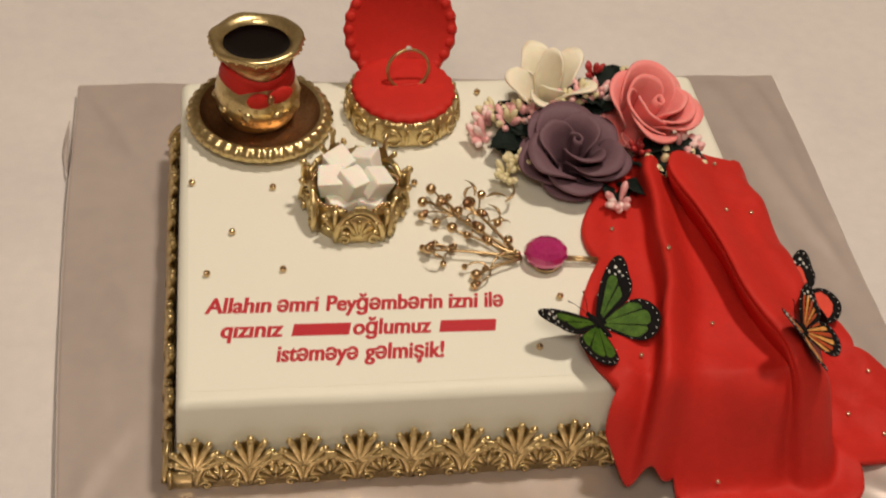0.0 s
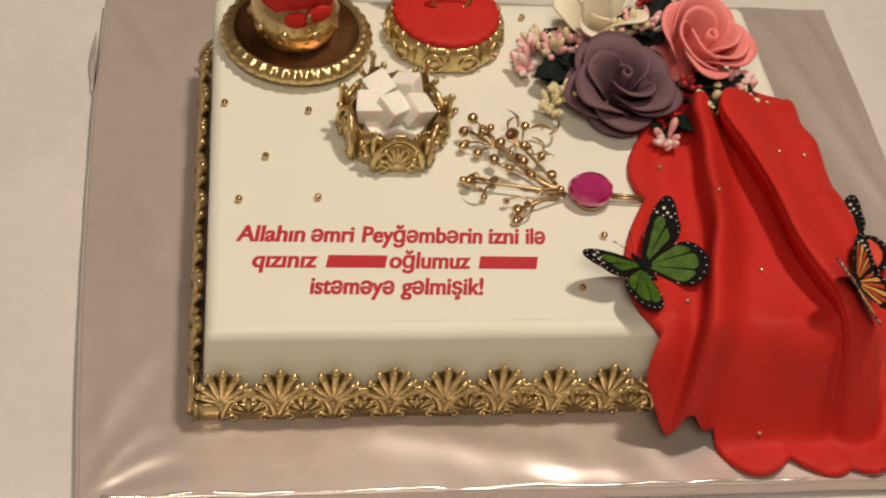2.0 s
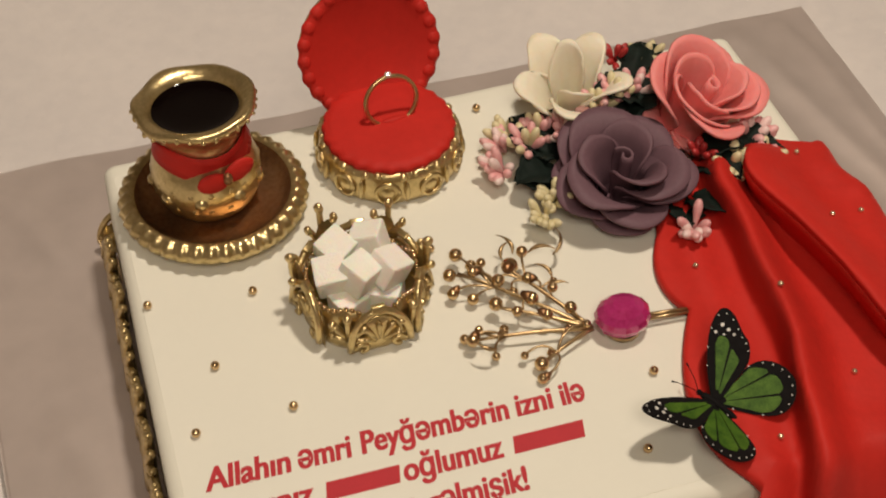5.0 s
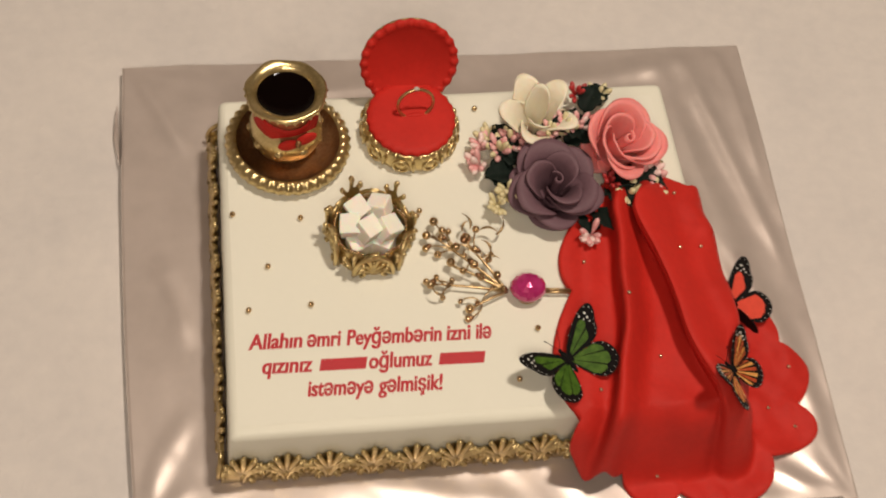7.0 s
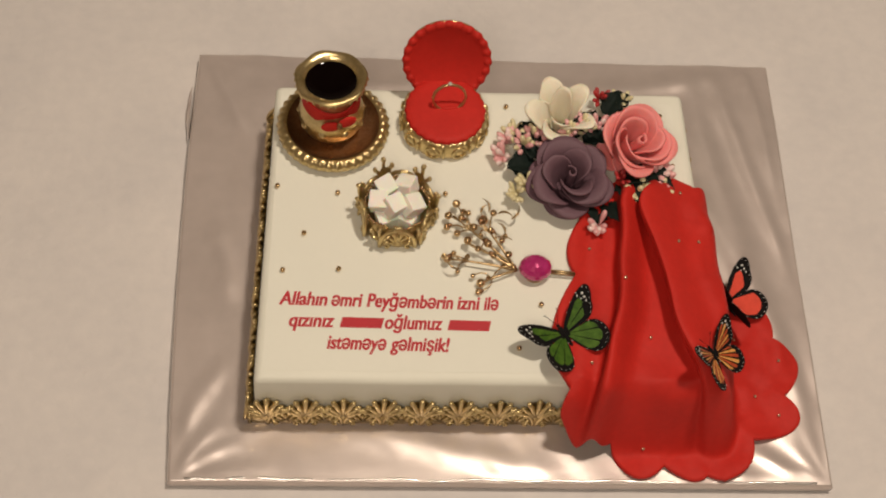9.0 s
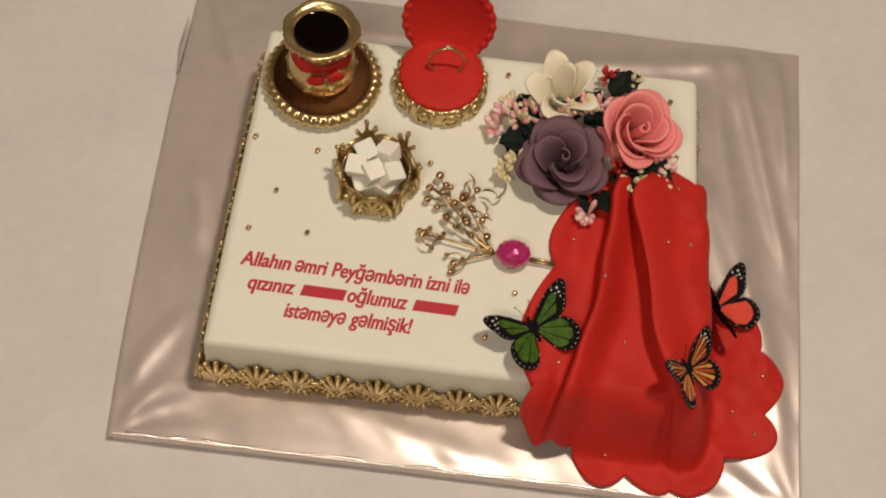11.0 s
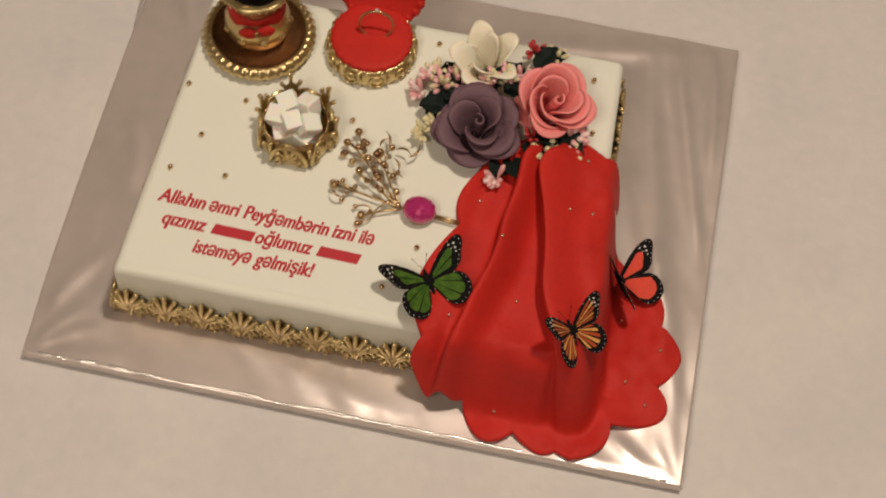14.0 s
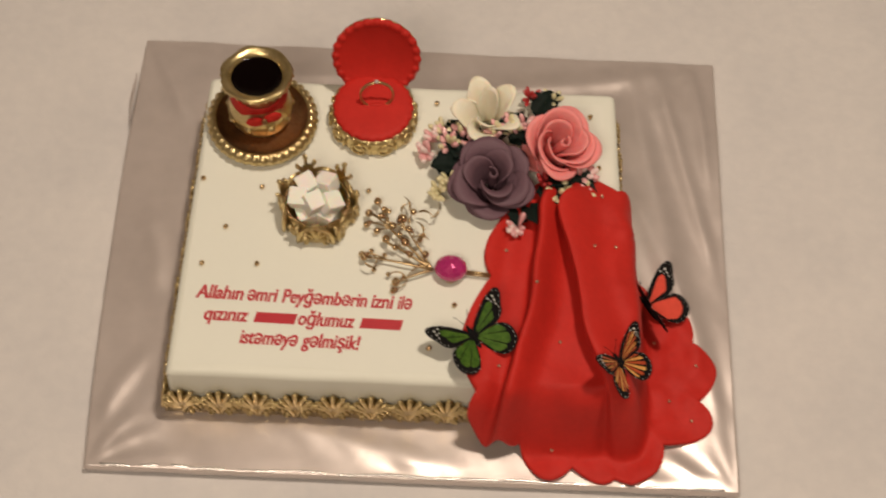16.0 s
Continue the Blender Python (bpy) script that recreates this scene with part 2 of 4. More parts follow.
    for k in range(n + 1):
        t = k / n
        p = a.lerp(b, 0.02 + 0.96 * t)
        wob = noise.noise((t * 14, 0, 4))
        seam.append((p.x, p.y + 0.0012 + 0.0016 * wob, BOARD_TOP - 0.0006 + 0.0008 * noise.noise((t * 31, 3, 1))))
    part("film_fold", Shape().tube(seam, [0.0011 + 0.0009 * abs(noise.noise((k * 0.21, 7, 2))) for k in range(n + 1)], 10).mesh("film_fold", GLINT_FILM), thing, "fold of clear film, paler to carry the edge highlight")
    flap = Shape()
    rows = []
    for i in range(9):
        t = i / 8
        rows.append([(-0.2515 - 0.004 * s_ * math.sin(math.pi * t) - 0.002, 0.115 + 0.055 * t, 0.007 - 0.004 * s_ + 0.002 * math.sin(5 * t + 3 * s_)) for s_ in (0, 0.35, 0.7, 1)])
    flap.loops(rows, closed=False)
    ob = part("film_flap", flap.mesh("film_flap", FILM), thing, "loose corner of clear film")
    ob.modifiers.new("thick", "SOLIDIFY").thickness = 0.0005
    return thing


board()

# ---- cake ----
CAKE = [(-0.1893, -0.1512), (0.1660, -0.1545), (0.1635, 0.1182), (-0.1780, 0.1212)]
cake = empty("cake", "rectangular cream fondant cake with gold moulded border", "cake", (0, 0, BOARD_TOP))


def cake_body():
    base = rounded([Vector(c) for c in CAKE], 0.005, 6)
    loop = dense(base, 0.006)
    mid = Vector((-0.01, -0.02))
    height, edge = TOP - BOARD_TOP, 0.0065
    rings = [[(*(mid + (p - mid) * 1.004), 0.0002) for p in loop]]
    for k in range(1, 8):
        z = (height - edge) * k / 7
        rings.append([(*(mid + (p - mid) * (1.004 - 0.006 * k / 7)), z) for p in loop])
    for k in range(1, 7):
        a = math.pi / 2 * k / 6
        inset = edge * (1 - math.cos(a))
        rings.append([(*(p - (p - mid).normalized() * inset * 1.15), height - edge + edge * math.sin(a)) for p in [mid + (p - mid) * 0.998 for p in loop]])
    for f in (0.9, 0.7, 0.4, 0.1):
        rings.append([(mid.x + (p[0] - mid.x) * f, mid.y + (p[1] - mid.y) * f, height) for p in rings[13]])
    s = Shape().loops(rings, True, True, True)
    for v in s.v:
        k = 0.0005 * noise.noise((v.x * 25, v.y * 25, v.z * 25)) if v.z < height - 0.001 else 0
        v.x += k
        v.y += k
    return s.mesh("body", FONDANT)


part("body", cake_body(), cake, "smooth cream fondant")


# ---- moulded gold border ----
LOBES = ((0, 0.0245, 0.0022), (18, 0.0225, 0.0021), (-18, 0.0225, 0.0021), (37, 0.0182, 0.0020), (-37, 0.0182, 0.0020), (58, 0.0138, 0.0019), (-58, 0.0138, 0.0019))


def palmette_mesh(k=1.0, lobes=LOBES):
    """A fan of beaded lobes, seen from -y, foot at the origin."""
    s = Shape()
    for deg, size, bead in lobes:
        a, pts, rad = radians(deg), [], []
        for i in range(6):
            t = i / 5
            bend = a * (0.65 + 0.45 * t)
            pts.append((k * size * t * math.sin(bend), -k * (0.0016 + 0.0014 * math.sin(math.pi * t * 0.9)), k * (0.0165 + size * t * math.cos(bend))))
            rad.append(k * (0.0010 + 0.0013 * math.sin(math.pi * (0.15 + 0.6 * t))))
        s.tube(pts, rad, 6)
        s.ball(Vector(pts[-1]) + Vector((0, -0.0006 * k, 0)), bead * k, 8, 6)
    s.tube([(-0.004 * k, -0.001 * k, 0.0155 * k), (0, -0.0026 * k, 0.0165 * k), (0.004 * k, -0.001 * k, 0.0155 * k)], 0.0018 * k, 6)
    s.tube([(0, -0.0008 * k, 0.0015 * k), (0, -0.002 * k, 0.009 * k), (0, -0.002 * k, 0.0165 * k)], [0.0016 * k, 0.0014 * k, 0.0022 * k], 6)
    s.add([(x * k, 0.0, z * k) for x, z in ((-0.010, 0.015), (0.010, 0.015), (0.0085, 0.028), (0.004, 0.037), (-0.004, 0.037), (-0.0085, 0.028))], [(5, 4, 3, 2, 1, 0)])
    return s


def arch_mesh(k=1.0):
    """A rounded arch with a fan inside and scrolled feet."""
    s = Shape()
    pts = []
    for i in range(15):
        a = math.pi * i / 14
        pts.append((k * 0.0138 * math.cos(a), -0.0028 * k, k * (0.0045 + 0.0205 * math.sin(a))))
    s.tube(pts, 0.0018 * k, 8)
    s.tube([(p[0] * 0.80, p[1] * 0.7, 0.0045 * k + (p[2] - 0.0045 * k) * 0.80) for p in pts], 0.0008 * k, 5)
    for side in (-1, 1):
        curl = [(side * k * (0.0085 + 0.0038 * math.cos(b) * (1 - b / 9)), -0.0028 * k, k * (0.0042 + 0.0034 * math.sin(b) * (1 - b / 9))) for b in (j * 0.6 for j in range(10))]
        s.tube(curl, 0.0011 * k, 6)
    for deg in (-62, -32, 0, 32, 62):
        a = radians(deg)
        s.tube([(k * r * math.sin(a), -k * (0.0012 + 0.05 * r), k * (0.0045 + r * math.cos(a))) for r in (0.002, 0.006, 0.0105, 0.013)], [0.0006 * k, 0.0012 * k, 0.0017 * k, 0.0008 * k], 6)
    s.box((0, -0.0026 * k, 0.0258 * k), (0.0066 * k, 0.0032 * k, 0.0040 * k), 0.0006 * k, Matrix.Rotation(-0.35, 3, "X"))
    s.add([(x * k, 0.0, z * k) for x, z in ((-0.0145, 0.0), (0.0145, 0.0), (0.0145, 0.012), (0.009, 0.0195), (0, 0.0225), (-0.009, 0.0195), (-0.0145, 0.012))], [(6, 5, 4, 3, 2, 1, 0)])
    return s


PALM, ARCH = palmette_mesh().mesh("palmette", GOLD), arch_mesh().mesh("arch", GOLD)
for n in range(4):
    a, b = Vector(CAKE[n]), Vector(CAKE[(n + 1) % 4])
    side = b - a
    turn = math.degrees(math.atan2(side.y, side.x))
    count = round(side.length / 0.029)
    lean, off_wall = ((-1, 0.0028), (-4, 0.0045), (-4, 0.0045), (-6, 0.0054))[n]
    out = Vector((side.y, -side.x)).normalized() * off_wall
    band, ahead, steps = [], side.normalized(), 60
    for k in range(steps + 1):
        q = a - ahead * 0.004 + (side + ahead * 0.008) * (k / steps) + out * 0.75
        high = 0.0125 + 0.0012 * noise.noise((k * 0.7, n * 5, 0))
        w = out.normalized() * 0.0014
        band.append([(q.x + f * w.x, q.y + f * w.y, z) for f, z in ((1, 0.0003), (1, high), (0, high + 0.0008), (-1, high), (-1, 0.0003))])
    part("border_band", Shape().loops(band, True, True, True).mesh("border_band", GOLD), cake)
    for i in range(count):
        for data, off in ((PALM, 0.30), (ARCH, 0.80)) if n < 3 else ((PALM, 0.10), (ARCH, 0.60)):
            if n == 3 and i == 0 and data is PALM:
                continue
            p = a + side * ((i + off) / count) + out
            wob = random.uniform(-1, 1)
            part(data.name, data, cake, "" if i or n else "gold-painted moulded relief",
                 pose(p.x, p.y, 0.0004 + 0.0007 * random.random(), lean - 1 + 2 * random.random(), 1.5 * wob, turn + wob))

# ---- printed sheet with the lettering ----
sheet_loop = rounded([Vector(p) for p in ((-0.1822, -0.1425), (0.155, -0.1465), (0.152, 0.106), (-0.1735, 0.110))], 0.003, 3)
sheet = part("printed_sheet", Shape().loops([[(*p, TOP - BOARD_TOP - 0.0002) for p in sheet_loop], [(*p, TOP - BOARD_TOP + 0.0002) for p in sheet_loop]], True, False, True).mesh("printed_sheet", PAPER, False), cake, "thin edible sheet with red lettering")
SHEET_Z = TOP - BOARD_TOP + 0.0004


def word(text, x0, x1, y):
    """A word set between x0 and x1 on a base line at height y, in bold slanted letters."""
    data = bpy.data.curves.new("lettering", "FONT")
    data.body, data.size, data.shear, data.offset, data.extrude = text, 0.0165, 0.20, 0.00028, 0.00008
    ob = new("lettering", data)
    bpy.context.view_layer.update()
    me = bpy.data.meshes.new_from_object(ob.evaluated_get(bpy.context.evaluated_depsgraph_get()))
    bpy.data.objects.remove(ob)
    xs = [v.co.x for v in me.vertices]
    k = (x1 - x0) / (max(xs) - min(xs))
    me.transform(Matrix.Diagonal((k, 1, 1, 1)) @ Matrix.Translation((-min(xs), 0, 0)))
    bold = Shape()
    for shift, up in ((-0.00026, 0.0), (0.0, 0.00004), (0.00026, 0.00002)):
        bold.add([v.co + Vector((shift, 0, up)) for v in me.vertices], [tuple(f.vertices) for f in me.polygons])
    me = bold.mesh("lettering", INK, False)
    me.materials.clear()
    me.materials.append(INK)
    me.name = "lettering"
    part("lettering", me, sheet, at=pose(x0, y, SHEET_Z, 0, 0, -1.6))


def bar(x0, x1, y):
    loop = [(0.001, 0.0), (x1 - x0, 0.0), (x1 - x0 + 0.002, 0.0088), (0.003, 0.0088)]
    part("lettering_bar", Shape().loops([[(*p, -0.0001) for p in loop], [(*p, 0.0001) for p in loop]], True, False, True).mesh("lettering_bar", INK, False), sheet, at=pose(x0, y, SHEET_Z, 0, 0, -1.6))


for text, x0, x1 in (("Allah\u0131n", -0.1712, -0.1345), ("\u0259mri", -0.1312, -0.1077), ("Pey\u011f\u0259mb\u0259rin", -0.1042, -0.0383), ("izni", -0.0351, -0.0174), ("il\u0259", -0.0145, -0.0034)):
    word(text, x0, x1, -0.0866 - 0.0275 * (x0 + 0.171))
for text, x0, x1 in (("q\u0131z\u0131n\u0131z", -0.1632, -0.1290), ("", -0.1261, -0.0935), ("o\u011flumuz", -0.0908, -0.0469), ("", -0.0443, -0.0117)):
    y = -0.1062 - 0.0275 * (x0 + 0.13)
    word(text, x0, x1, y) if text else bar(x0, x1, y)
for text, x0, x1 in (("ist\u0259m\u0259y\u0259", -0.1344, -0.0901), ("g\u0259lmi\u015fik!", -0.0870, -0.0422)):
    word(text, x0, x1, -0.1244 - 0.0275 * (x0 + 0.135))

# ---- red fondant drape ----
EDGE = [((.090, .020), (.112, .034)), ((.1317, .036), (.148, .027)), ((.160, .0176), (.1785, .011)), ((.1725, -.022), (.1900, -.034)),
        ((.198, -.052), (.2235, -.058)), ((.2275, -.0838), (.2465, -.106)), ((.230, -.1345), (.2375, -.160)), ((.199, -.1738), (.194, -.194)),
        ((.173, -.2065), (.1665, -.2045)), ((.160, -.202), (.146, -.2055)), ((.1265, -.194), (.104, -.2035)), ((.0845, -.1785), (.063, -.1825)),
        ((.0425, -.171), (.0418, -.1665)), ((.0470, -.1583), (.0355, -.115)), ((.0577, -.0615), (.0530, -.038)), ((.064, -.012), (.075, .008))]
RIDGES = [(((.02, .108), (-.014, .1055), (-.058, .1000), (-.104, .0940), (-.146, .081), (-.18, .068), (-.21, .059)), .0215, .0080, .0085, 0.30, .0080),
          (((.02, .127), (-.015, .1300), (-.05, .1370), (-.097, .1455), (-.128, .151), (-.17, .159), (-.21, .170)), .0245, .0068, .0190, 0.7, .0185),
          (((.0, .080), (-.06, .070), (-.11, .058), (-.16, .050), (-.21, .045)), .0035, .009, .010, 0.4, 0.0),
          (((.0, .160), (-.06, .164), (-.11, .174), (-.16, .190), (-.21, .21)), .0050, .008, .012, 0.4, 0.001)]


def along(line, y):
    ys, xs = [p[0] for p in reversed(line)], [p[1] for p in reversed(line)]
    return float(np.interp(y, ys, xs))


def drape_form(x, y):
    """The height and the sideways lean of the upper face of the drape over the cake and down onto the board."""
    inside = min(0.1650 - x, y + 0.1560)
    q = math.hypot(1.3 * max(x - 0.1650, 0), max(-0.1560 - y, 0)) if inside < 0 else -inside
    folds, lean = 0.0, 0.0
    for line, high, left, right, low, over in RIDGES:
        d = x - along(line, y) + 0.0035 * noise.noise((y * 22, high * 400, 5))
        k = (math.exp(-(abs(d / left) ** 2.4)) if d < 0 else math.exp(-((d / right) ** 2))) * smoothstep(-0.215, -0.10, y) ** low
        folds += high * k
        lean += over * k * smoothstep(0.03, -0.01, y)
    flow = folds + 0.0080 * noise.noise((x * 36, 2.0, y * 8)) + 0.003
    drop = q - 0.75 * max(flow, 0.001) * smoothstep(-0.004, 0.012, q)
    z = 0.0150 + (0.0826 - 0.0150) * (1 - smoothstep(-0.004, 0.027, drop + 0.004 * noise.noise((x * 45, 7.0, y * 30))))
    fade = (1 - 0.75 * smoothstep(-0.002, 0.034, q)) * smoothstep(0.035, 0.0, y)
    low = smoothstep(-0.03, 0.015, q)
    z += folds * fade + (0.0046 * noise.noise((x * 38, y * 38, 1)) + 0.0018 * noise.noise((x * 80, y * 65, 6)) + 0.0016) * low + 0.0007 * noise.noise((x * 60, y * 40, 9))
    return z, lean * fade


def drape_height(x, y):
    """The height of the drape's upper face over a place, under the leaning folds too."""
    found = [drape_form(x + k * 0.0005, y) + (k * 0.0005,) for k in range(-2, 44)]
    return max(z for z, lean, step in found if abs(step - lean) < 0.0011)


def drape():
    thing = empty("drape", "red fondant drape with scalloped edge over the cake corner", "cake drape", (0.135, -0.085, TOP))
    c = Vector((0.135, -0.085))
    outline = []
    for n, (a, m) in enumerate(EDGE):
        a, m, b = Vector(a), Vector(m), Vector(EDGE[(n + 1) % len(EDGE)][0])
        ctrl = 2 * m - (a + b) / 2
        outline += [a * (1 - t) ** 2 + ctrl * 2 * t * (1 - t) + b * t * t for t in (k / 16 for k in range(16))]
    outline.reverse()
    rings, under = [], []
    for f in [0.02 + 0.95 * k / 74 for k in range(75)] + [0.977, 0.985, 0.991, 0.996, 1.0]:
        ring, low = [], []
        for o in outline:
            p = c + (o - c) * f
            lip = 0.0022 * (1 - math.sqrt(max(0, 1 - (max(f - 0.975, 0) / 0.025) ** 2)))
            z, lean = drape_form(p.x, p.y)
            ring.append((p.x - lean - c.x, p.y - c.y, z - lip - TOP))
            low.append((p.x - lean - c.x, p.y - c.y, z - 0.0042 - TOP))
        rings.append(ring)
        under.append(low)
    s = Shape().loops(rings + list(reversed(under)), True, False, False)
    k = len(outline)
    s.f.append(tuple(range(k - 1, -1, -1)))
    part("cloth", s.mesh("cloth", RED), thing, "soft folds of red fondant")
    return thing


drape()

# ---- sugar pearls ----
PEARL_MESH = Shape().ball((0, 0, 0), 0.0021, 14, 10).mesh("pearl", PEARL)
for x, y in ((-.1743, .0199), (-.1266, .0137), (-.1529, -.024), (-.1688, -.0574), (-.1258, -.0563), (-.0408, .0136), (.0298, -.087), (.0105, -.1248), (.1408, .0923), (.1462, .0425), (.0126, .1002)):
    tagged(part("sugar_pearl", PEARL_MESH, at=(x, y, TOP + 0.0024)), "small gold sugar pearl on cream fondant", "sugar pearl", "pearls on the cake")
SMALL_PEARL = Shape().ball((0, 0, 0), 0.0014, 12, 8).mesh("pearl", material("pale_pearl", (0.72, 0.55, 0.38), 0.2, 0.8, vary=0.1))
for x, y in ((.0698, -.0415), (.0919, -.0774), (.1381, -.0411), (.1554, -.0388), (.1111, -.118), (.2283, -.105), (.2053, -.1358), (.2223, -.152), (.1097, -.1825), (.1462, .0081), (.187, -.047), (.196, -.083), (.0640, -.1400)):
    tagged(part("sugar_pearl", SMALL_PEARL, at=(x, y, drape_height(x, y) + 0.0009)), "tiny pale gold sugar pearl on the red drape", "sugar pearl", "pearls on the drape")


# ---- tea glass and saucer ----
def saucer(x, y):
    thing = empty("saucer", "gold fluted saucer under the tea glass", "saucer", (x, y, TOP))
    flute = lambda i, a, r, z: (r * (1 + (0.014 * math.cos(38 * a) if 1 <= i <= 3 else 0)), z + (0.0007 * math.cos(38 * a) if 2 <= i <= 4 else 0))
    part("rim", Shape().lathe([(0.0350, 0.0052), (0.0436, 0.0060), (0.0454, 0.0076), (0.0440, 0.0106), (0.0412, 0.0134), (0.0390, 0.0140), (0.0374, 0.0128)], 228, flute).mesh("rim", GOLD), thing, "bright fluted gold rim")
    part("well", Shape().lathe([(0.0374, 0.0128), (0.0352, 0.0096), (0.031, 0.0070), (0.024, 0.0058), (0.015, 0.0054), (0.002, 0.0054)], 76, None, (0, 0, 0), False, True).mesh("well", OLDGOLD), thing, "dark bronze well")
    part("foot", Shape().lathe([(0.020, 0.0004), (0.0215, 0.001), (0.026, 0.0026), (0.0350, 0.0052), (0.030, 0.0056)], 48, None, (0, 0, 0), True, True).mesh("foot", OLDGOLD), thing)
    return thing


def tea_glass(x, y):
    base = TOP + 0.0056
    thing = empty("tea_glass", "gold pear-shaped tea glass with red ribbon", "tea glass", (x, y, base))

    def lip(i, a, r, z):
        return (r * (1 + (0.022 * math.cos(7 * a + 0.6) if 10 <= i <= 14 else 0)), z + (0.0006 * math.sin(5 * a) if 10 <= i <= 14 else 0))

    prof = [(0.018, 0), (0.0205, 0.0004), (0.0228, 0.003), (0.0252, 0.008), (0.0266, 0.014), (0.0264, 0.020), (0.0246, 0.026), (0.0220, 0.031), (0.0205, 0.036), (0.0212, 0.0415),
            (0.0245, 0.0465), (0.0278, 0.0500), (0.0292, 0.0522), (0.0290, 0.0540), (0.0270, 0.0546), (0.0235, 0.0532), (0.0208, 0.0512), (0.0200, 0.048), (0.0195, 0.044)]
    part("body", Shape().lathe(prof, 84, lip, (0, 0, 0), True, False).mesh("body", GOLD), thing)
    part("tea", Shape().lathe([(0.0206, 0.0506), (0.0195, 0.0500), (0.016, 0.0496), (0.011, 0.04945), (0.006, 0.0494), (0.001, 0.0494)], 48, None, (0, 0, 0), False, True).mesh("tea", TEA), thing, "dark red tea")
    beads = Shape()
    for n in range(30):
        a = 2 * math.pi * n / 30
        r = 0.0288 * (1 + 0.022 * math.cos(7 * a + 0.6))
        beads.ball((r * math.cos(a), r * math.sin(a), 0.0515 + 0.0006 * math.sin(5 * a)), (0.0012, 0.0012, 0.0012 + 0.0006 * math.sin(n * 2.4)), 8, 6)
    part("lip_beading", beads.mesh("lip_beading", GOLD), thing)
    relief = Shape()
    rnd = random.Random(4)
    for n in range(9):
        a0 = 2 * math.pi * n / 9
        for dz, da, size in ((0.0, 0.0, 0.0042), (0.0045, 0.17, 0.0026), (0.0045, -0.17, 0.0026), (-0.0045, 0.15, 0.0026), (-0.0045, -0.15, 0.0026), (0.0085, 0.0, 0.0022), (0.0065, 0.34, 0.0018)):
            a, z = a0 + da + rnd.uniform(-0.04, 0.04), 0.0145 + dz
            r = float(np.interp(z, [0, .003, .008, .014, .020, .026], [.0186, .0209, .0234, .0247, .0245, .0228]))
            relief.ball((r * math.cos(a), r * math.sin(a), z), (size * 0.95, size * 0.95, size * rnd.uniform(0.6, 1.0)), 10, 7)
    part("relief", relief.mesh("relief", GOLD), thing, "embossed gold flowers")
    band = Shape().lathe([(0.0226, 0.0300), (0.0238, 0.0304), (0.0226, 0.0345), (0.0219, 0.0380), (0.0226, 0.0418), (0.0212, 0.0420)], 60, lambda i, a, r, z: (r, z - 0.0058 * max(math.cos(a + math.pi / 2), 0) ** 2))
    ribbon = part("ribbon", band.mesh("ribbon", RED), thing, "red fondant ribbon")
    for side in (-1, 1):
        bow = Shape().ball((side * 0.0068, -0.0252, 0.0272 + 0.0010 * side), (0.0082, 0.0021, 0.0052), 16, 10, Matrix.Rotation(side * -0.25, 3, "Y"))
        part("bow_loop", bow.mesh("bow_loop", RED), ribbon)
    thing.scale, thing.rotation_euler = (0.985, 0.985, 1.06), (radians(-4.5), 0, radians(14))
    part("bow_knot", Shape().ball((0, -0.0272, 0.0272), (0.0024, 0.0024, 0.0032), 10, 8).mesh("bow_knot", OLDGOLD), ribbon)
    return thing


saucer(-0.1303, 0.0750)
tea_glass(-0.1315, 0.0775)


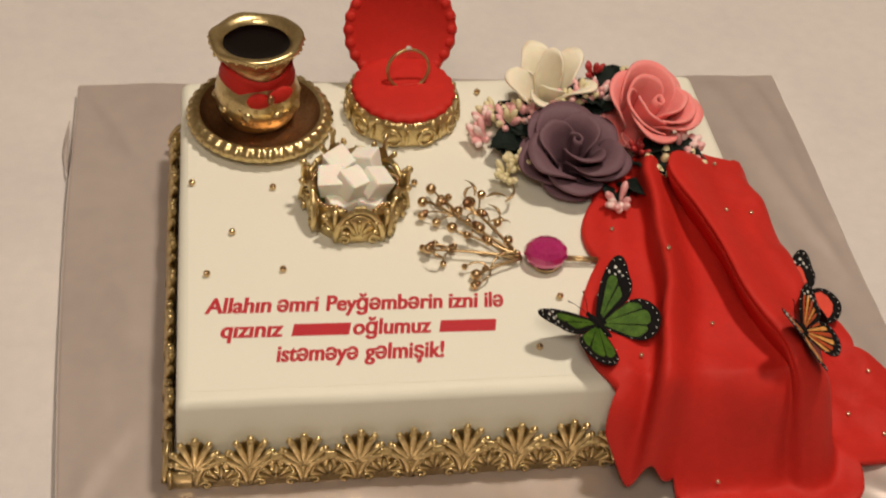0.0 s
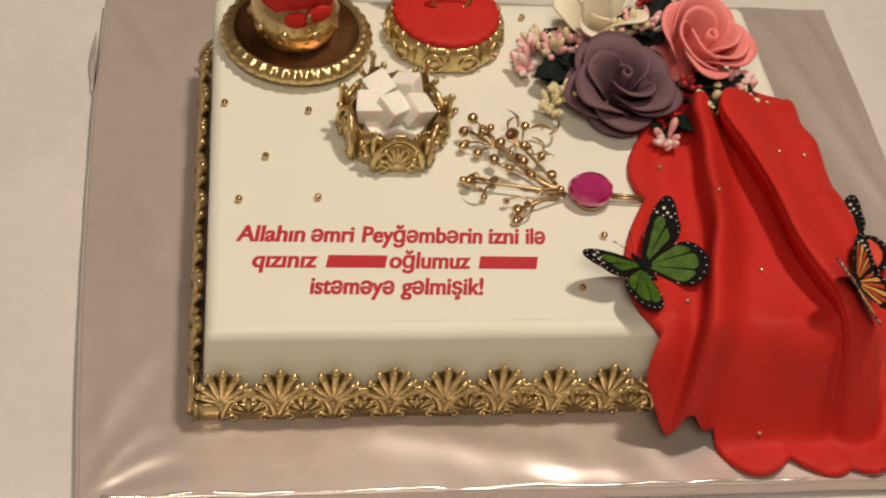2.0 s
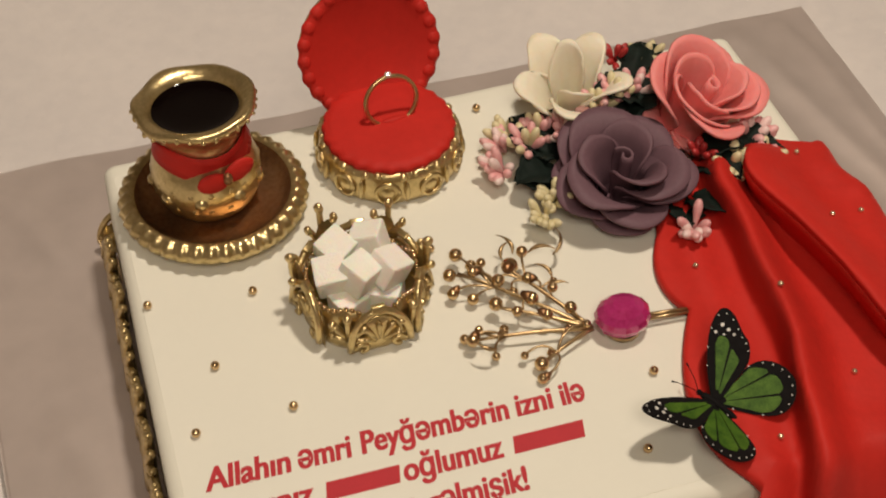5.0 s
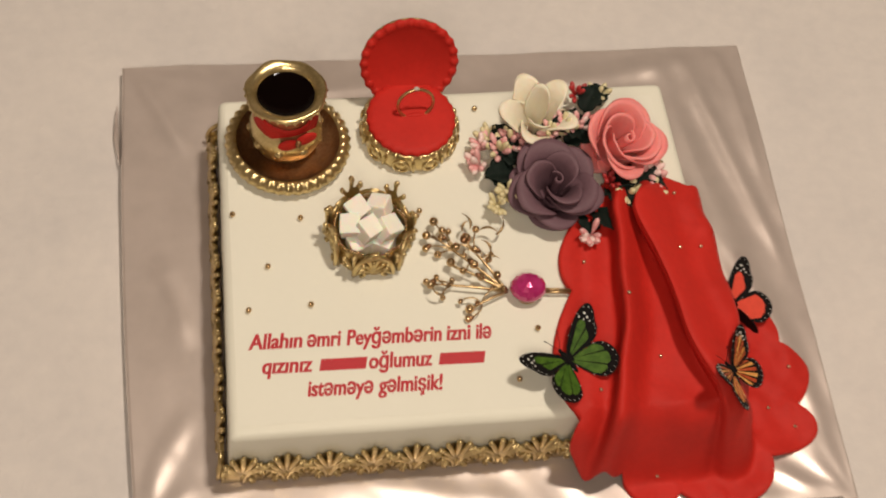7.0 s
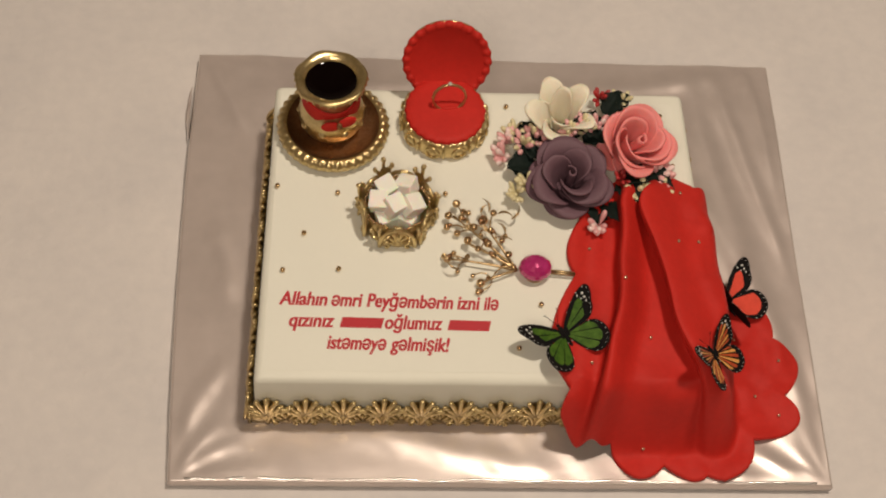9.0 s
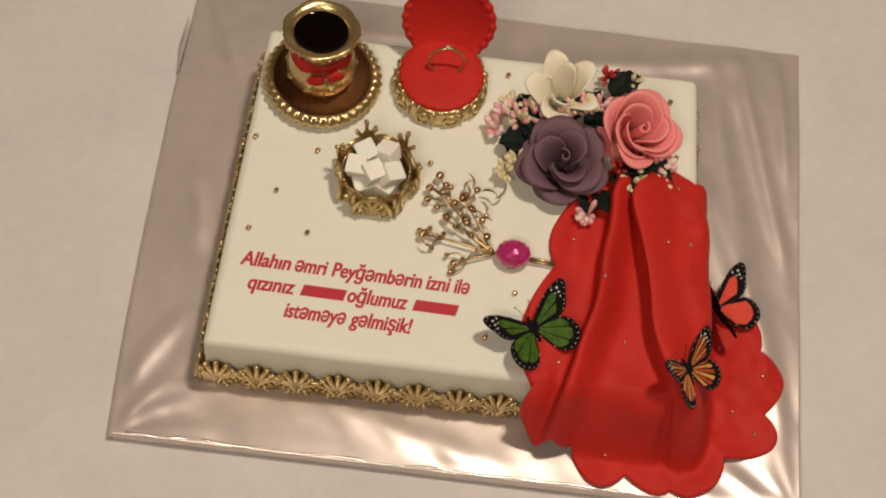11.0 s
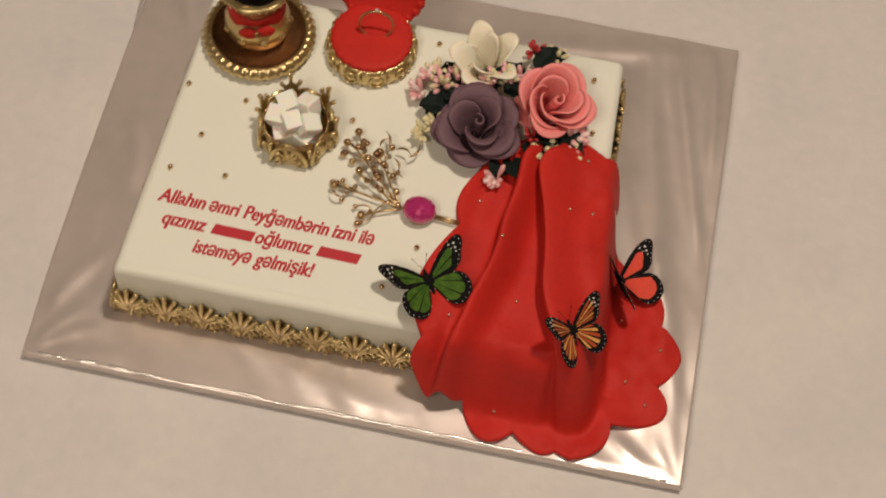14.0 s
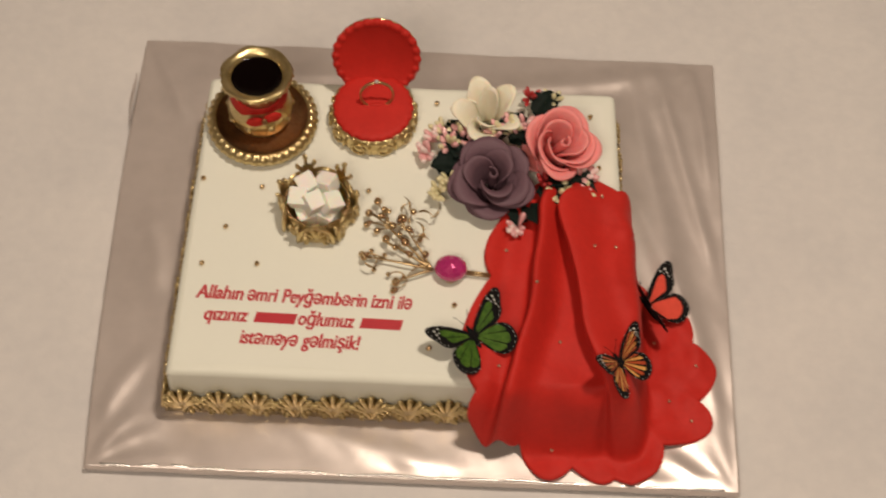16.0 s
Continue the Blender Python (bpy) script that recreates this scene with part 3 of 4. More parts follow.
# ---- ring box ----
def ring_box(x, y):
    thing = empty("ring_box", "open gold ring box with red cushion and red lid", "ring box", (x, y, TOP))
    panel = lambda i, a, r, z: (r * (1 + (0.020 * abs(math.cos(5 * a)) if 1 <= i <= 5 else 0)), z)
    part("body", Shape().lathe([(0.0320, 0.0004), (0.0335, 0.0008), (0.0350, 0.004), (0.0350, 0.009), (0.0343, 0.0145), (0.0332, 0.0185), (0.0320, 0.0192), (0.0310, 0.0170), (0.002, 0.0170)], 100, panel, (0, 0, 0), True, True).mesh("body", GOLD), thing, "gold bowl with embossed panels")
    for n in range(10):
        a = 2 * math.pi * (n + 0.5) / 10 + math.pi / 2
        m = Shape()
        ring = [(0.0058 * math.cos(b), -0.001, 0.0056 * math.sin(b)) for b in (2 * math.pi * j / 18 for j in range(19))]
        m.tube(ring, 0.0010, 6).ball((0, -0.0002, 0), (0.0040, 0.0016, 0.0038), 12, 8)
        m.ball((0.0095, -0.0006, 0.001), (0.0014, 0.0014, 0.0058), 8, 6)
        part("medallion", m.mesh("medallion", GOLD), thing, at=pose(0.0346 * math.cos(a), 0.0346 * math.sin(a), 0.0088, -4, 0, math.degrees(a) + 90))
    beads = Shape()
    for n in range(34):
        a = 2 * math.pi * n / 34
        big = 0.0019 + 0.0007 * math.sin(n * 2.3)
        beads.ball((0.0331 * math.cos(a), 0.0331 * math.sin(a), 0.0178 + 0.0006 * math.sin(n * 1.7)), (big, big * 1.2, big * 0.8), 8, 6)
    part("rim_beading", beads.mesh("rim_beading", GOLD), thing)
    scal = lambda i, a, r, z: (r * (1 + (0.016 * math.cos(24 * a) if i < 4 else 0)), z)
    part("cushion", Shape().lathe([(0.0312, 0.0175), (0.0326, 0.0195), (0.0324, 0.0215), (0.0310, 0.0227), (0.0275, 0.0232), (0.015, 0.0234), (0.002, 0.0234)], 144, scal, (0, 0, 0), True, True).mesh("cushion", RED), thing, "red fondant cushion")
    lid = Shape().lathe([(0.002, -0.0028), (0.030, -0.0028), (0.0355, -0.0015), (0.0362, 0.0006), (0.0340, 0.0018), (0.0300, 0.0012), (0.0290, 0.0004), (0.002, 0.0006)], 144, lambda i, a, r, z: (r * (1 + (0.016 * math.cos(24 * a) if 2 <= i <= 4 else 0)), z), (0, 0, 0), True, True)
    tilt = pose(0.0012, 0.0355, 0.0405, 67, 0, -1)
    lid_ob = part("lid", lid.mesh("lid", RED), thing, "round red lid with scalloped rim", at=tilt)
    part("shell", Shape().lathe([(0.002, -0.0078), (0.020, -0.0074), (0.0310, -0.0058), (0.0352, -0.0034), (0.0350, -0.0018), (0.030, -0.0029)], 72, None, (0, 0, 0), True, True).mesh("shell", GOLD), lid_ob, "gold back of the lid")
    knobs = Shape()
    for n in range(24):
        a = 2 * math.pi * n / 24
        knobs.ball((0.0330 * math.cos(a), 0.0330 * math.sin(a), 0.0004), (0.0034, 0.0040, 0.0022), 10, 8, Matrix.Rotation(a, 3, "Z"))
    part("scalloped_rim", knobs.mesh("scalloped_rim", RED), lid_ob)
    return thing


def ring(x, y, z):
    thing = empty("ring", "thin gold ring standing in the red cushion", "ring", (x, y, z))
    pts = [(0.0112 * math.cos(a), 0, 0.0095 + 0.0112 * math.sin(a)) for a in (2 * math.pi * j / 40 for j in range(40))]
    rings = [[(c[0] * (1 + f), g, 0.0095 + (c[2] - 0.0095) * (1 + f)) for f, g in ((-0.07, -0.0007), (0.07, -0.0007), (0.07, 0.0007), (-0.07, 0.0007))] for c in pts]
    part("band", Shape().loops(rings + [rings[0]]).mesh("band", GOLD), thing)
    part("stone", Shape().ball((0, 0, 0.0216), (0.0017, 0.0015, 0.0014), 8, 5).mesh("stone", material("clear_stone", (0.85, 0.80, 0.72), 0.05, 0.4, coat=1.0), False), thing, "small clear stone")
    part("setting", Shape().ball((0.0, 0.0, 0.0007), (0.0060, 0.0018, 0.0010), 12, 6).mesh("setting", RED), thing)
    thing.matrix_basis = pose(x, y, z, -14, 0, 5) @ Matrix.Scale(1.18, 4)
    return thing


ring_box(-0.0398, 0.0820)
ring(-0.0370, 0.0830, TOP + 0.0222)


# ---- crown with sugar cubes ----
def crown(x, y):
    thing = empty("crown_bowl", "small gold crown bowl holding white sugar cubes", "crown bowl", (x, y, TOP + 0.0002))

    def scallop(i, a, r, z):
        lift = abs(math.cos(3.0 * (a - 0.02)))
        return (r, z * (0.90 + 0.20 * lift ** 3))

    wall_prof = [(0.0268, 0.0), (0.0278, 0.003), (0.0276, 0.009), (0.0264, 0.016), (0.0254, 0.0225), (0.0243, 0.0225), (0.0252, 0.016), (0.0262, 0.009), (0.0262, 0.003), (0.002, 0.0024)]
    part("wall", Shape().lathe(wall_prof, 100, scallop, (0, 0, 0), True, True).mesh("wall", GOLD), thing)
    palm, arch = palmette_mesh(0.88, ((0, 0.0275, 0.0030), (27, 0.0205, 0.0026), (-27, 0.0205, 0.0026), (62, 0.0120, 0.0020), (-62, 0.0120, 0.0020))).mesh("point", GOLD), arch_mesh(1.0).mesh("arch", GOLD)
    for n, (deg, tall) in enumerate(((110, 1.06), (163, 0.92), (50, 1.04), (0, 0.92), (-58, 0.66), (-118, 0.70))):
        a = radians(deg)
        part("point", palm, thing, at=pose(0.0246 * math.cos(a), 0.0246 * math.sin(a), -0.003 * tall, 7, 0, deg + 90) @ Matrix.Diagonal((0.80, 1, tall, 1)))
        b = a + radians(28)
        part("arch", arch, thing, at=pose(0.0264 * math.cos(b), 0.0264 * math.sin(b), 0.0005, -5, 0, math.degrees(b) + 90))
    beads = Shape()
    for n in range(56):
        a = 2 * math.pi * n / 56
        lift = abs(math.cos(3.0 * (a - 0.02)))
        beads.ball((0.0250 * math.cos(a), 0.0250 * math.sin(a), 0.0225 * (0.90 + 0.20 * lift ** 3)), 0.0013, 8, 6)
    part("rim_beading", beads.mesh("rim_beading", PEARL), thing)
    return thing


CX, CY = -0.0805, -0.0085
crown(CX, CY)


def sugar_cube():
    s = Shape().box((0, 0, 0), (0.0146, 0.0146, 0.0138), 0.0012)
    for v in s.v:
        v += 0.0004 * Vector((noise.noise(v * 300), noise.noise(v * 310 + Vector((5, 0, 0))), noise.noise(v * 290 + Vector((0, 7, 0)))))
    return s.mesh("sugar_cube", SUGAR, False)


CUBE = sugar_cube()
for dx, dy, dz, rx, ry, rz in ((-0.010, -0.010, 0.0130, 4, -6, 20), (0.010, -0.011, 0.0130, -3, 5, 60), (0.011, 0.009, 0.0132, 5, 3, 10), (-0.010, 0.010, 0.0130, 2, -4, 45),
                               (-0.003, -0.007, 0.0275, 14, 10, 36), (0.008, 0.012, 0.0290, -18, 12, 62), (-0.010, 0.013, 0.0285, 20, -16, 28), (0.013, -0.006, 0.0265, 12, 24, 30), (-0.0165, -0.001, 0.0250, -8, -14, 84)):
    tagged(part("sugar_cube", CUBE, at=pose(CX + 0.86 * dx, CY + 0.86 * dy, TOP + 1.04 * dz, rx, ry, rz)), "white sugar cube heaped in the gold crown", "sugar cube", "cubes in the crown")


# ---- jewelled sprig ----
def sprig():
    thing = empty("jewelled_sprig", "gold wire sprig with beads and pink jewel", "decorative sprig", (0.0262, -0.0595, TOP))
    root = Vector((0.012, -0.0585, TOP + 0.0055))
    o = Vector((0.0262, -0.0595, TOP))
    wire = material("wire_gold", (0.52, 0.38, 0.20), 0.32, 0.9, colour2=(0.32, 0.21, 0.10), scale=120)
    rnd = random.Random(8)
    tips = ((-.042, -.0504, .008, .0024), (-.034, -.0591, .004, .0016), (-.0166, -.0700, .005, .0027), (-.0185, -.0765, .003, .0020), (-.0397, -.0112, .009, .0025), (-.033, -.0001, .009, .0026), (-.041, -.020, .006, .0022),
            (-.0241, -.0100, .011, .0018), (-.0254, -.0342, .009, .0026), (-.0099, -.0386, .012, .0026), (.0059, -.0466, .009, .0024), (.0095, -.0570, .008, .0017), (-.013, -.0178, .013, .0032), (-.0045, -.0110, .013, .0022),
            (-.026, -.0470, .006, .0017), (.0015, -.0560, .007, .0015), (-.044, -.0455, .004, .0019), (-.0365, -.0430, .005, .0016), (-.030, -.0150, .012, .0020), (-.0205, -.0235, .012, .0024), (-.0275, -.0060, .006, .0022), (-.0075, -.0270, .013, .0022), (.0010, -.0360, .013, .0020), (-.0180, -.0420, .010, .0020), (-.0060, -.0480, .010, .0022), (-.0225, -.0640, .006, .0015), (.0040, -.0300, .010, .0015), (-.0105, -.0655, .005, .0016), (-.033, -.0250, .005, .0022), (-.015, -.0290, .008, .0018))
    limbs = [Vector((x, y, TOP + dz)) for x, y, dz in ((-.036, -.012, .010), (-.016, -.016, .013), (-.040, -.049, .006), (-.016, -.070, .005), (-.026, -.036, .009))]
    for e in limbs:
        pts = [root.lerp(e, k / 8) - o + Vector((0, 0, 0.0015 * math.sin(math.pi * k / 8))) for k in range(9)]
        part("branch", Shape().tube(pts, [0.0012 - 0.0005 * k / 8 for k in range(9)], 6).mesh("branch", wire), thing)
    for n, (x, y, dz, r) in enumerate(tips):
        tip = Vector((x, y, TOP + dz))
        limb, t0 = min((((tip - (root.lerp(e, f))).length + 0.03 * (1 - f), e, f) for e in limbs for f in (0.3, 0.45, 0.6, 0.75, 0.88)), key=lambda c: c[0])[1:]
        start = root.lerp(limb, t0 - 0.16) + Vector((0, 0, 0.0015 * math.sin(math.pi * t0)))
        mid = start.lerp(tip, 0.5) + Vector((rnd.uniform(-.006, .006), rnd.uniform(-.006, .006), 0.004))
        pts = [start * (1 - t) ** 2 + mid * 2 * t * (1 - t) + tip * t * t - o for t in (k / 8 for k in range(9))]
        stem = part("stem", Shape().tube(pts, 0.00060, 5).mesh("stem", wire), thing)
        part("bead", Shape().ball(tip - o, r * 1.28, 12, 9).mesh("bead", PEARL), stem, "shiny gold bead" if n == 0 else "")
        if n % 3 == 0:
            down = (tip - mid).normalized()
            part("cup", Shape().tube([tip - o - down * r * 2.2, tip - o - down * r * 1.2, tip - o - down * r * 0.3], [r * 0.4, r * 0.95, r * 1.1], 7).mesh("cup", OLDGOLD), stem)
    for n, (x, y, deg, size) in enumerate(((-.004, -.0045, 60, .012), (.003, -.006, 30, .013), (.0135, -.0106, 10, .014), (-.010, -.006, 100, .009), (.008, -.024, 75, .010), (-.030, -.056, 200, .010), (-.022, -.048, 170, .009), (.004, -.030, 40, .009))):
        a, pts = radians(deg), []
        for k in range(7):
            t = k / 6
            b = a - 0.9 * t * (1 if n % 2 else -1)
            pts.append((x + size * t * math.cos(b) - o.x - 0.004, y + size * t * math.sin(b) - o.y - 0.004, 0.010 + 0.006 * t - 0.003 * t * t))
        part("tendril", Shape().tube(pts, [0.0003, 0.0008, 0.0011, 0.0010, 0.0007, 0.0004, 0.0002], 5).mesh("tendril", wire), thing)
    gem = material("pink_gem", (0.62, 0.05, 0.24), 0.12, 0.25, colour2=(0.42, 0.02, 0.13), scale=70, coat=1.0)
    jewel = part("jewel", Shape().ball((0, 0.001, 0.0094), (0.0132, 0.0114, 0.0086), 14, 8).mesh("jewel", gem, False), thing, "faceted pink jewel")
    part("setting", Shape().lathe([(0.0070, 0.0004), (0.0080, 0.0010), (0.0088, 0.0030), (0.0086, 0.0040)], 32, lambda i, a, r, z: (r, z), (0, 0, 0), True, False).mesh("setting", wire), jewel)
    for dy in (-0.0011, 0.0011):
        part("stalk", Shape().tube([(0.010, dy, 0.0055), (0.022, dy - 0.001, 0.0050), (0.0355, dy - 0.0022, 0.0042)], 0.0010, 6).mesh("stalk", wire), thing)
    return thing


sprig()


# ---- sugar flowers ----
def petal(r0, r1, high, spread, curl=0.25, point=0.0, seed=0, swirl=0.24, rows=12, cols=16):
    """A curved petal that rises from radius r0 to r1, round the z axis, centred on +x."""
    grid = []
    for j in range(rows + 1):
        v = j / rows
        row = []
        for i in range(cols + 1):
            u = -1 + 2 * i / cols
            w = spread * (0.55 + 0.45 * math.sin(math.pi * min(v * 0.62 + 0.14, 1))) * (1 - point * v ** 3)
            lift = v * (1 - 0.30 * abs(u) ** 2.6 * v - point * 0.12 * abs(u) * v)
            r = r0 + (r1 - r0) * lift ** 1.45
            z = high * lift ** 0.85
            over = max(lift - 0.72, 0) / 0.28
            r += curl * high * over ** 2 * 0.45
            z -= curl * high * over ** 2 * 0.35
            wav = 0.030 * noise.noise((u * 2 + seed * 5.3, v * 2, seed))
            a = u * w + wav * v
            r *= 1 + 0.05 * noise.noise((u * 2.2, v * 1.5, seed * 3.1)) * v + swirl * u
            row.append((r * math.cos(a), r * math.sin(a), z + 0.0010 * noise.noise((u * 3, v, seed + 9)) * v))
        grid.append(row)
    return Shape().loops(grid, closed=False)


def flower(name, label, mat, at, layers, bud, tilt=(0, 0, 0), swirled=0.24, category="sugar flower"):
    thing = empty(name, label, category)
    thing.matrix_basis = pose(*at, *tilt)
    if bud:
        r, h = bud
        grid = []
        for k in range(45):
            t = k / 44
            a, rr = 5.6 * t + 2.2, r * (0.10 + 0.90 * t ** 1.2)
            grid.append([(rr * f * math.cos(a), rr * f * math.sin(a), h * (z - 0.10 * t * (z > 0.5))) for f, z in ((0.55, 0.0), (0.85, 0.35), (1.0, 0.65), (0.98, 0.88), (0.90, 1.0))])
        swirl = part("bud", Shape().loops(grid, closed=False).mesh("bud", mat), thing)
        wall = swirl.modifiers.new("thickness", "SOLIDIFY")
        wall.thickness, wall.offset = 0.0012, 0
    seed = len(name)
    for n, (count, r0, r1, h, spread, curl, point, start) in enumerate(layers):
        for k in range(count):
            seed += 1
            ob = part("petal", petal(r0, r1, h * (1 + 0.05 * math.sin(seed * 2.1)), spread, curl, point, seed, swirled).mesh("petal", mat), thing,
                      at=pose(0, 0, 0, 0, 0, math.degrees(start) + 360 * k / count + 7 * math.sin(seed)))
            thick = ob.modifiers.new("thickness", "SOLIDIFY")
            thick.thickness, thick.offset = 0.0014, 0
    return thing


PURPLE = material("purple_paste", (0.150, 0.082, 0.102), 0.62, vary=0.10, scale=60, bump=0.08, bump_scale=400, spec=0.3)
PINK = material("pink_paste", (0.86, 0.31, 0.295), 0.58, colour2=(0.82, 0.25, 0.24), scale=40, bump=0.06, bump_scale=400, spec=0.3, sss=0.12)
CREAM = material("cream_paste", (0.86, 0.81, 0.67), 0.55, colour2=(0.82, 0.74, 0.56), scale=40, bump=0.05, bump_scale=400, spec=0.3, sss=0.1)
LEAF = material("dark_leaf", (0.006, 0.012, 0.009), 0.7, vary=0.25, scale=120, bump=0.3, bump_scale=500, spec=0.2)
PINKBUD = material("pink_bud", (0.82, 0.52, 0.50), 0.4, colour2=(0.70, 0.27, 0.28), scale=160, coat=0.2)
CREAMBUD = material("cream_bud", (0.74, 0.66, 0.42), 0.4, colour2=(0.62, 0.55, 0.30), scale=160, coat=0.2)
WHITEBUD = material("white_bud", (0.84, 0.70, 0.66), 0.4, colour2=(0.78, 0.55, 0.52), scale=160, coat=0.2)
REDBUD = material("red_bud", (0.42, 0.03, 0.03), 0.45, vary=0.2, scale=160)

flower("purple_rose", "dusky purple sugar rose lying on the cake", PURPLE, (0.0570, 0.0215, TOP + 0.0005),
       ((3, 0.007, 0.0180, 0.0360, 1.30, 0.16, 0.0, 2.3), (3, 0.010, 0.0255, 0.0325, 1.34, 0.36, 0.0, 0.9), (5, 0.010, 0.0298, 0.0235, 1.05, 0.32, 0.02, 0.1), (4, 0.004, 0.0290, 0.0120, 1.25, 0.2, 0.0, 0.6)), (0.0070, 0.0335), (9, -4, 20), 0.36)
flower("pink_rose", "coral pink sugar rose beside the purple rose", PINK, (0.1050, 0.0550, TOP + 0.0020),
       ((3, 0.008, 0.0165, 0.0430, 1.40, 0.05, 0.0, 0.4), (3, 0.011, 0.0222, 0.0430, 1.55, 0.12, 0.0, 2.0), (4, 0.011, 0.0268, 0.0390, 1.25, 0.22, 0.03, 0.1), (4, 0.004, 0.0260, 0.0140, 1.25, 0.2, 0.0, 0.6)), (0.0070, 0.041), (6, 20, -30), 0.27)
flower("white_flower", "ivory sugar flower with broad open petals", CREAM, (0.0550, 0.0790, TOP + 0.0005),
       ((2, 0.006, 0.0150, 0.0420, 1.25, 0.05, 0.30, 1.2), (5, 0.008, 0.0255, 0.0390, 1.05, 0.20, 0.36, 0.55)), None, (8, -4, 0))


def capsule_bunch(name, label, mat, at, count, size, seed, lean=(0, 0), tipmat=None):
    thing = empty(name, label, "sugar buds", at)
    rnd = random.Random(seed)
    for k in range(count):
        a = 2 * math.pi * k / count + rnd.uniform(-0.4, 0.4)
        out = rnd.uniform(0.35, 1.0) if k else 0.1
        d = Vector((math.cos(a) * out + lean[0], math.sin(a) * out + lean[1], rnd.uniform(0.45, 1.0))).normalized()
        size_k = size * rnd.uniform(0.85, 1.2)
        pts = [d * size_k * t for t in (0.0, 0.35, 0.6, 0.8, 0.95, 1.02)]
        w = size * 0.165
        part("bud", Shape().tube(pts, [w * 0.35, w * 0.6, w, w * 1.08, w * 0.75, w * 0.3], 8).mesh("bud", tipmat if tipmat and k % 3 == 0 else mat), thing)
    return thing


BL, BS = "pale pink sugar bud bunch tucked between flowers", "cream sugar bud bunch tucked beside the roses"
for n, (x, y, z, count, size, lean) in enumerate(((.0085, .0470, .005, 9, .0125, (-.6, -.1)), (.0230, .0540, .010, 9, .0120, (-.2, .1)), (.0140, .0600, .007, 7, .0110, (-.4, .3)), (.0330, .0620, .008, 8, .0120, (-.2, .2)), (.0430, .0560, .012, 7, .0110, (0, 0)), (.0720, .0640, .021, 9, .0120, (0, .0)), (.0830, .0660, .021, 7, .0115, (.2, .1)), (.0640, .0620, .019, 6, .0110, (-.2, 0)),
                                                   (.1310, .0290, .008, 8, .0135, (.6, .2)), (.1290, .0120, .008, 6, .0120, (.7, -.3)), (.0790, -.0200, .008, 8, .0120, (-.2, -.6)))):
    tagged(capsule_bunch("pink_buds", BL, PINKBUD, (x, y, TOP + z), count + 4, size * 1.12, 20 + n, lean, CREAMBUD if n % 2 else WHITEBUD), group="bud bunches")
for n, (x, y, z, count, size, lean) in enumerate(((.0245, .0190, .008, 8, .0115, (-.3, -.2)), (.0160, .0110, .005, 9, .0105, (-.3, -.4)), (.1120, .0110, .010, 8, .0135, (.2, -.5)), (.1070, .1010, .006, 7, .0110, (.1, .2)), (.0180, .0680, .004, 5, .0120, (-.2, .3)))):
    tagged(capsule_bunch("cream_buds", BS, CREAMBUD, (x, y, TOP + z), count + 3, size * 1.12, 50 + n, lean), group="bud bunches")
for n, (x, y, z) in enumerate(((.0890, .1010, .012), (.1000, .0200, .014))):
    tagged(capsule_bunch("red_buds", "small dark red sugar bud bunch among leaves", REDBUD, (x, y, TOP + z), 7, .0110, 70 + n), group="bud bunches")


def leaf_mesh(size, seed):
    grid = []
    for j in range(11):
        v = j / 10
        row = []
        for i in range(9):
            u = -1 + i / 4
            w = size * 0.42 * math.sin(math.pi * (0.08 + 0.9 * v)) ** 0.8 * (1 + 0.16 * math.sin(v * 22 + seed))
            row.append((size * v, u * w, size * (0.22 * math.sin(math.pi * v * 0.8) + 0.16 * abs(u) - 0.05) + 0.0006 * math.sin(9 * v + 4 * u)))
        grid.append(row)
    return Shape().loops(grid, closed=False).mesh("leaf", LEAF)


for n, (x, y, z, rz, size, ry) in enumerate(((.0330, .0380, .006, 195, .026, -8), (.0300, .0300, .004, 160, .022, -6), (.0330, .0500, .008, 150, .022, -10), (.0900, .0600, .018, 165, .030, -10), (.0720, .0560, .016, 20, .028, -8), (.0940, .0880, .008, 60, .022, -12), (.0960, .0960, .006, 20, .022, -8),
                                             (.0990, .0270, .010, 330, .026, -14), (.0990, .0200, .008, 300, .026, -10), (.1170, .0270, .007, 350, .024, -8), (.0880, .0020, .006, 290, .026, -12), (.0830, .0000, .004, 250, .022, -8), (.1100, .0200, .006, 20, .024, -6), (.0480, .0560, .006, 140, .024, -10), (.0420, .0480, .005, 170, .024, -8), (.0560, .0560, .010, 60, .022, -14), (.0330, .0600, .004, 120, .022, -8), (.1230, .0200, .006, 335, .022, -8))):
    ob = part("leaf", leaf_mesh(size, n), at=pose(x, y, TOP + z, 0, ry, rz))
    ob.modifiers.new("thickness", "SOLIDIFY").thickness = 0.0008
    tagged(ob, "dark green sugar leaf under the flowers", "leaf", "leaves under the flowers")

# ---- butterflies ----
FORE = [(.0020, .0040), (.0120, .0130), (.0240, .0200), (.0335, .0222), (.0372, .0200), (.0365, .0150), (.0325, .0085), (.0295, .0030), (.0225, -.0010), (.0120, -.0008), (.0020, .0002)]
HIND = [(.0020, .0006), (.0120, -.0012), (.0215, -.0016), (.0275, -.0060), (.0298, -.0135), (.0275, -.0215), (.0200, -.0258), (.0125, -.0245), (.0072, -.0180), (.0030, -.0080)]
BLACK = material("wing_black", (0.007, 0.006, 0.006), 0.8, vary=0.3, scale=300, spec=0.12)
WHITE = material("wing_white", (0.72, 0.70, 0.64), 0.6)


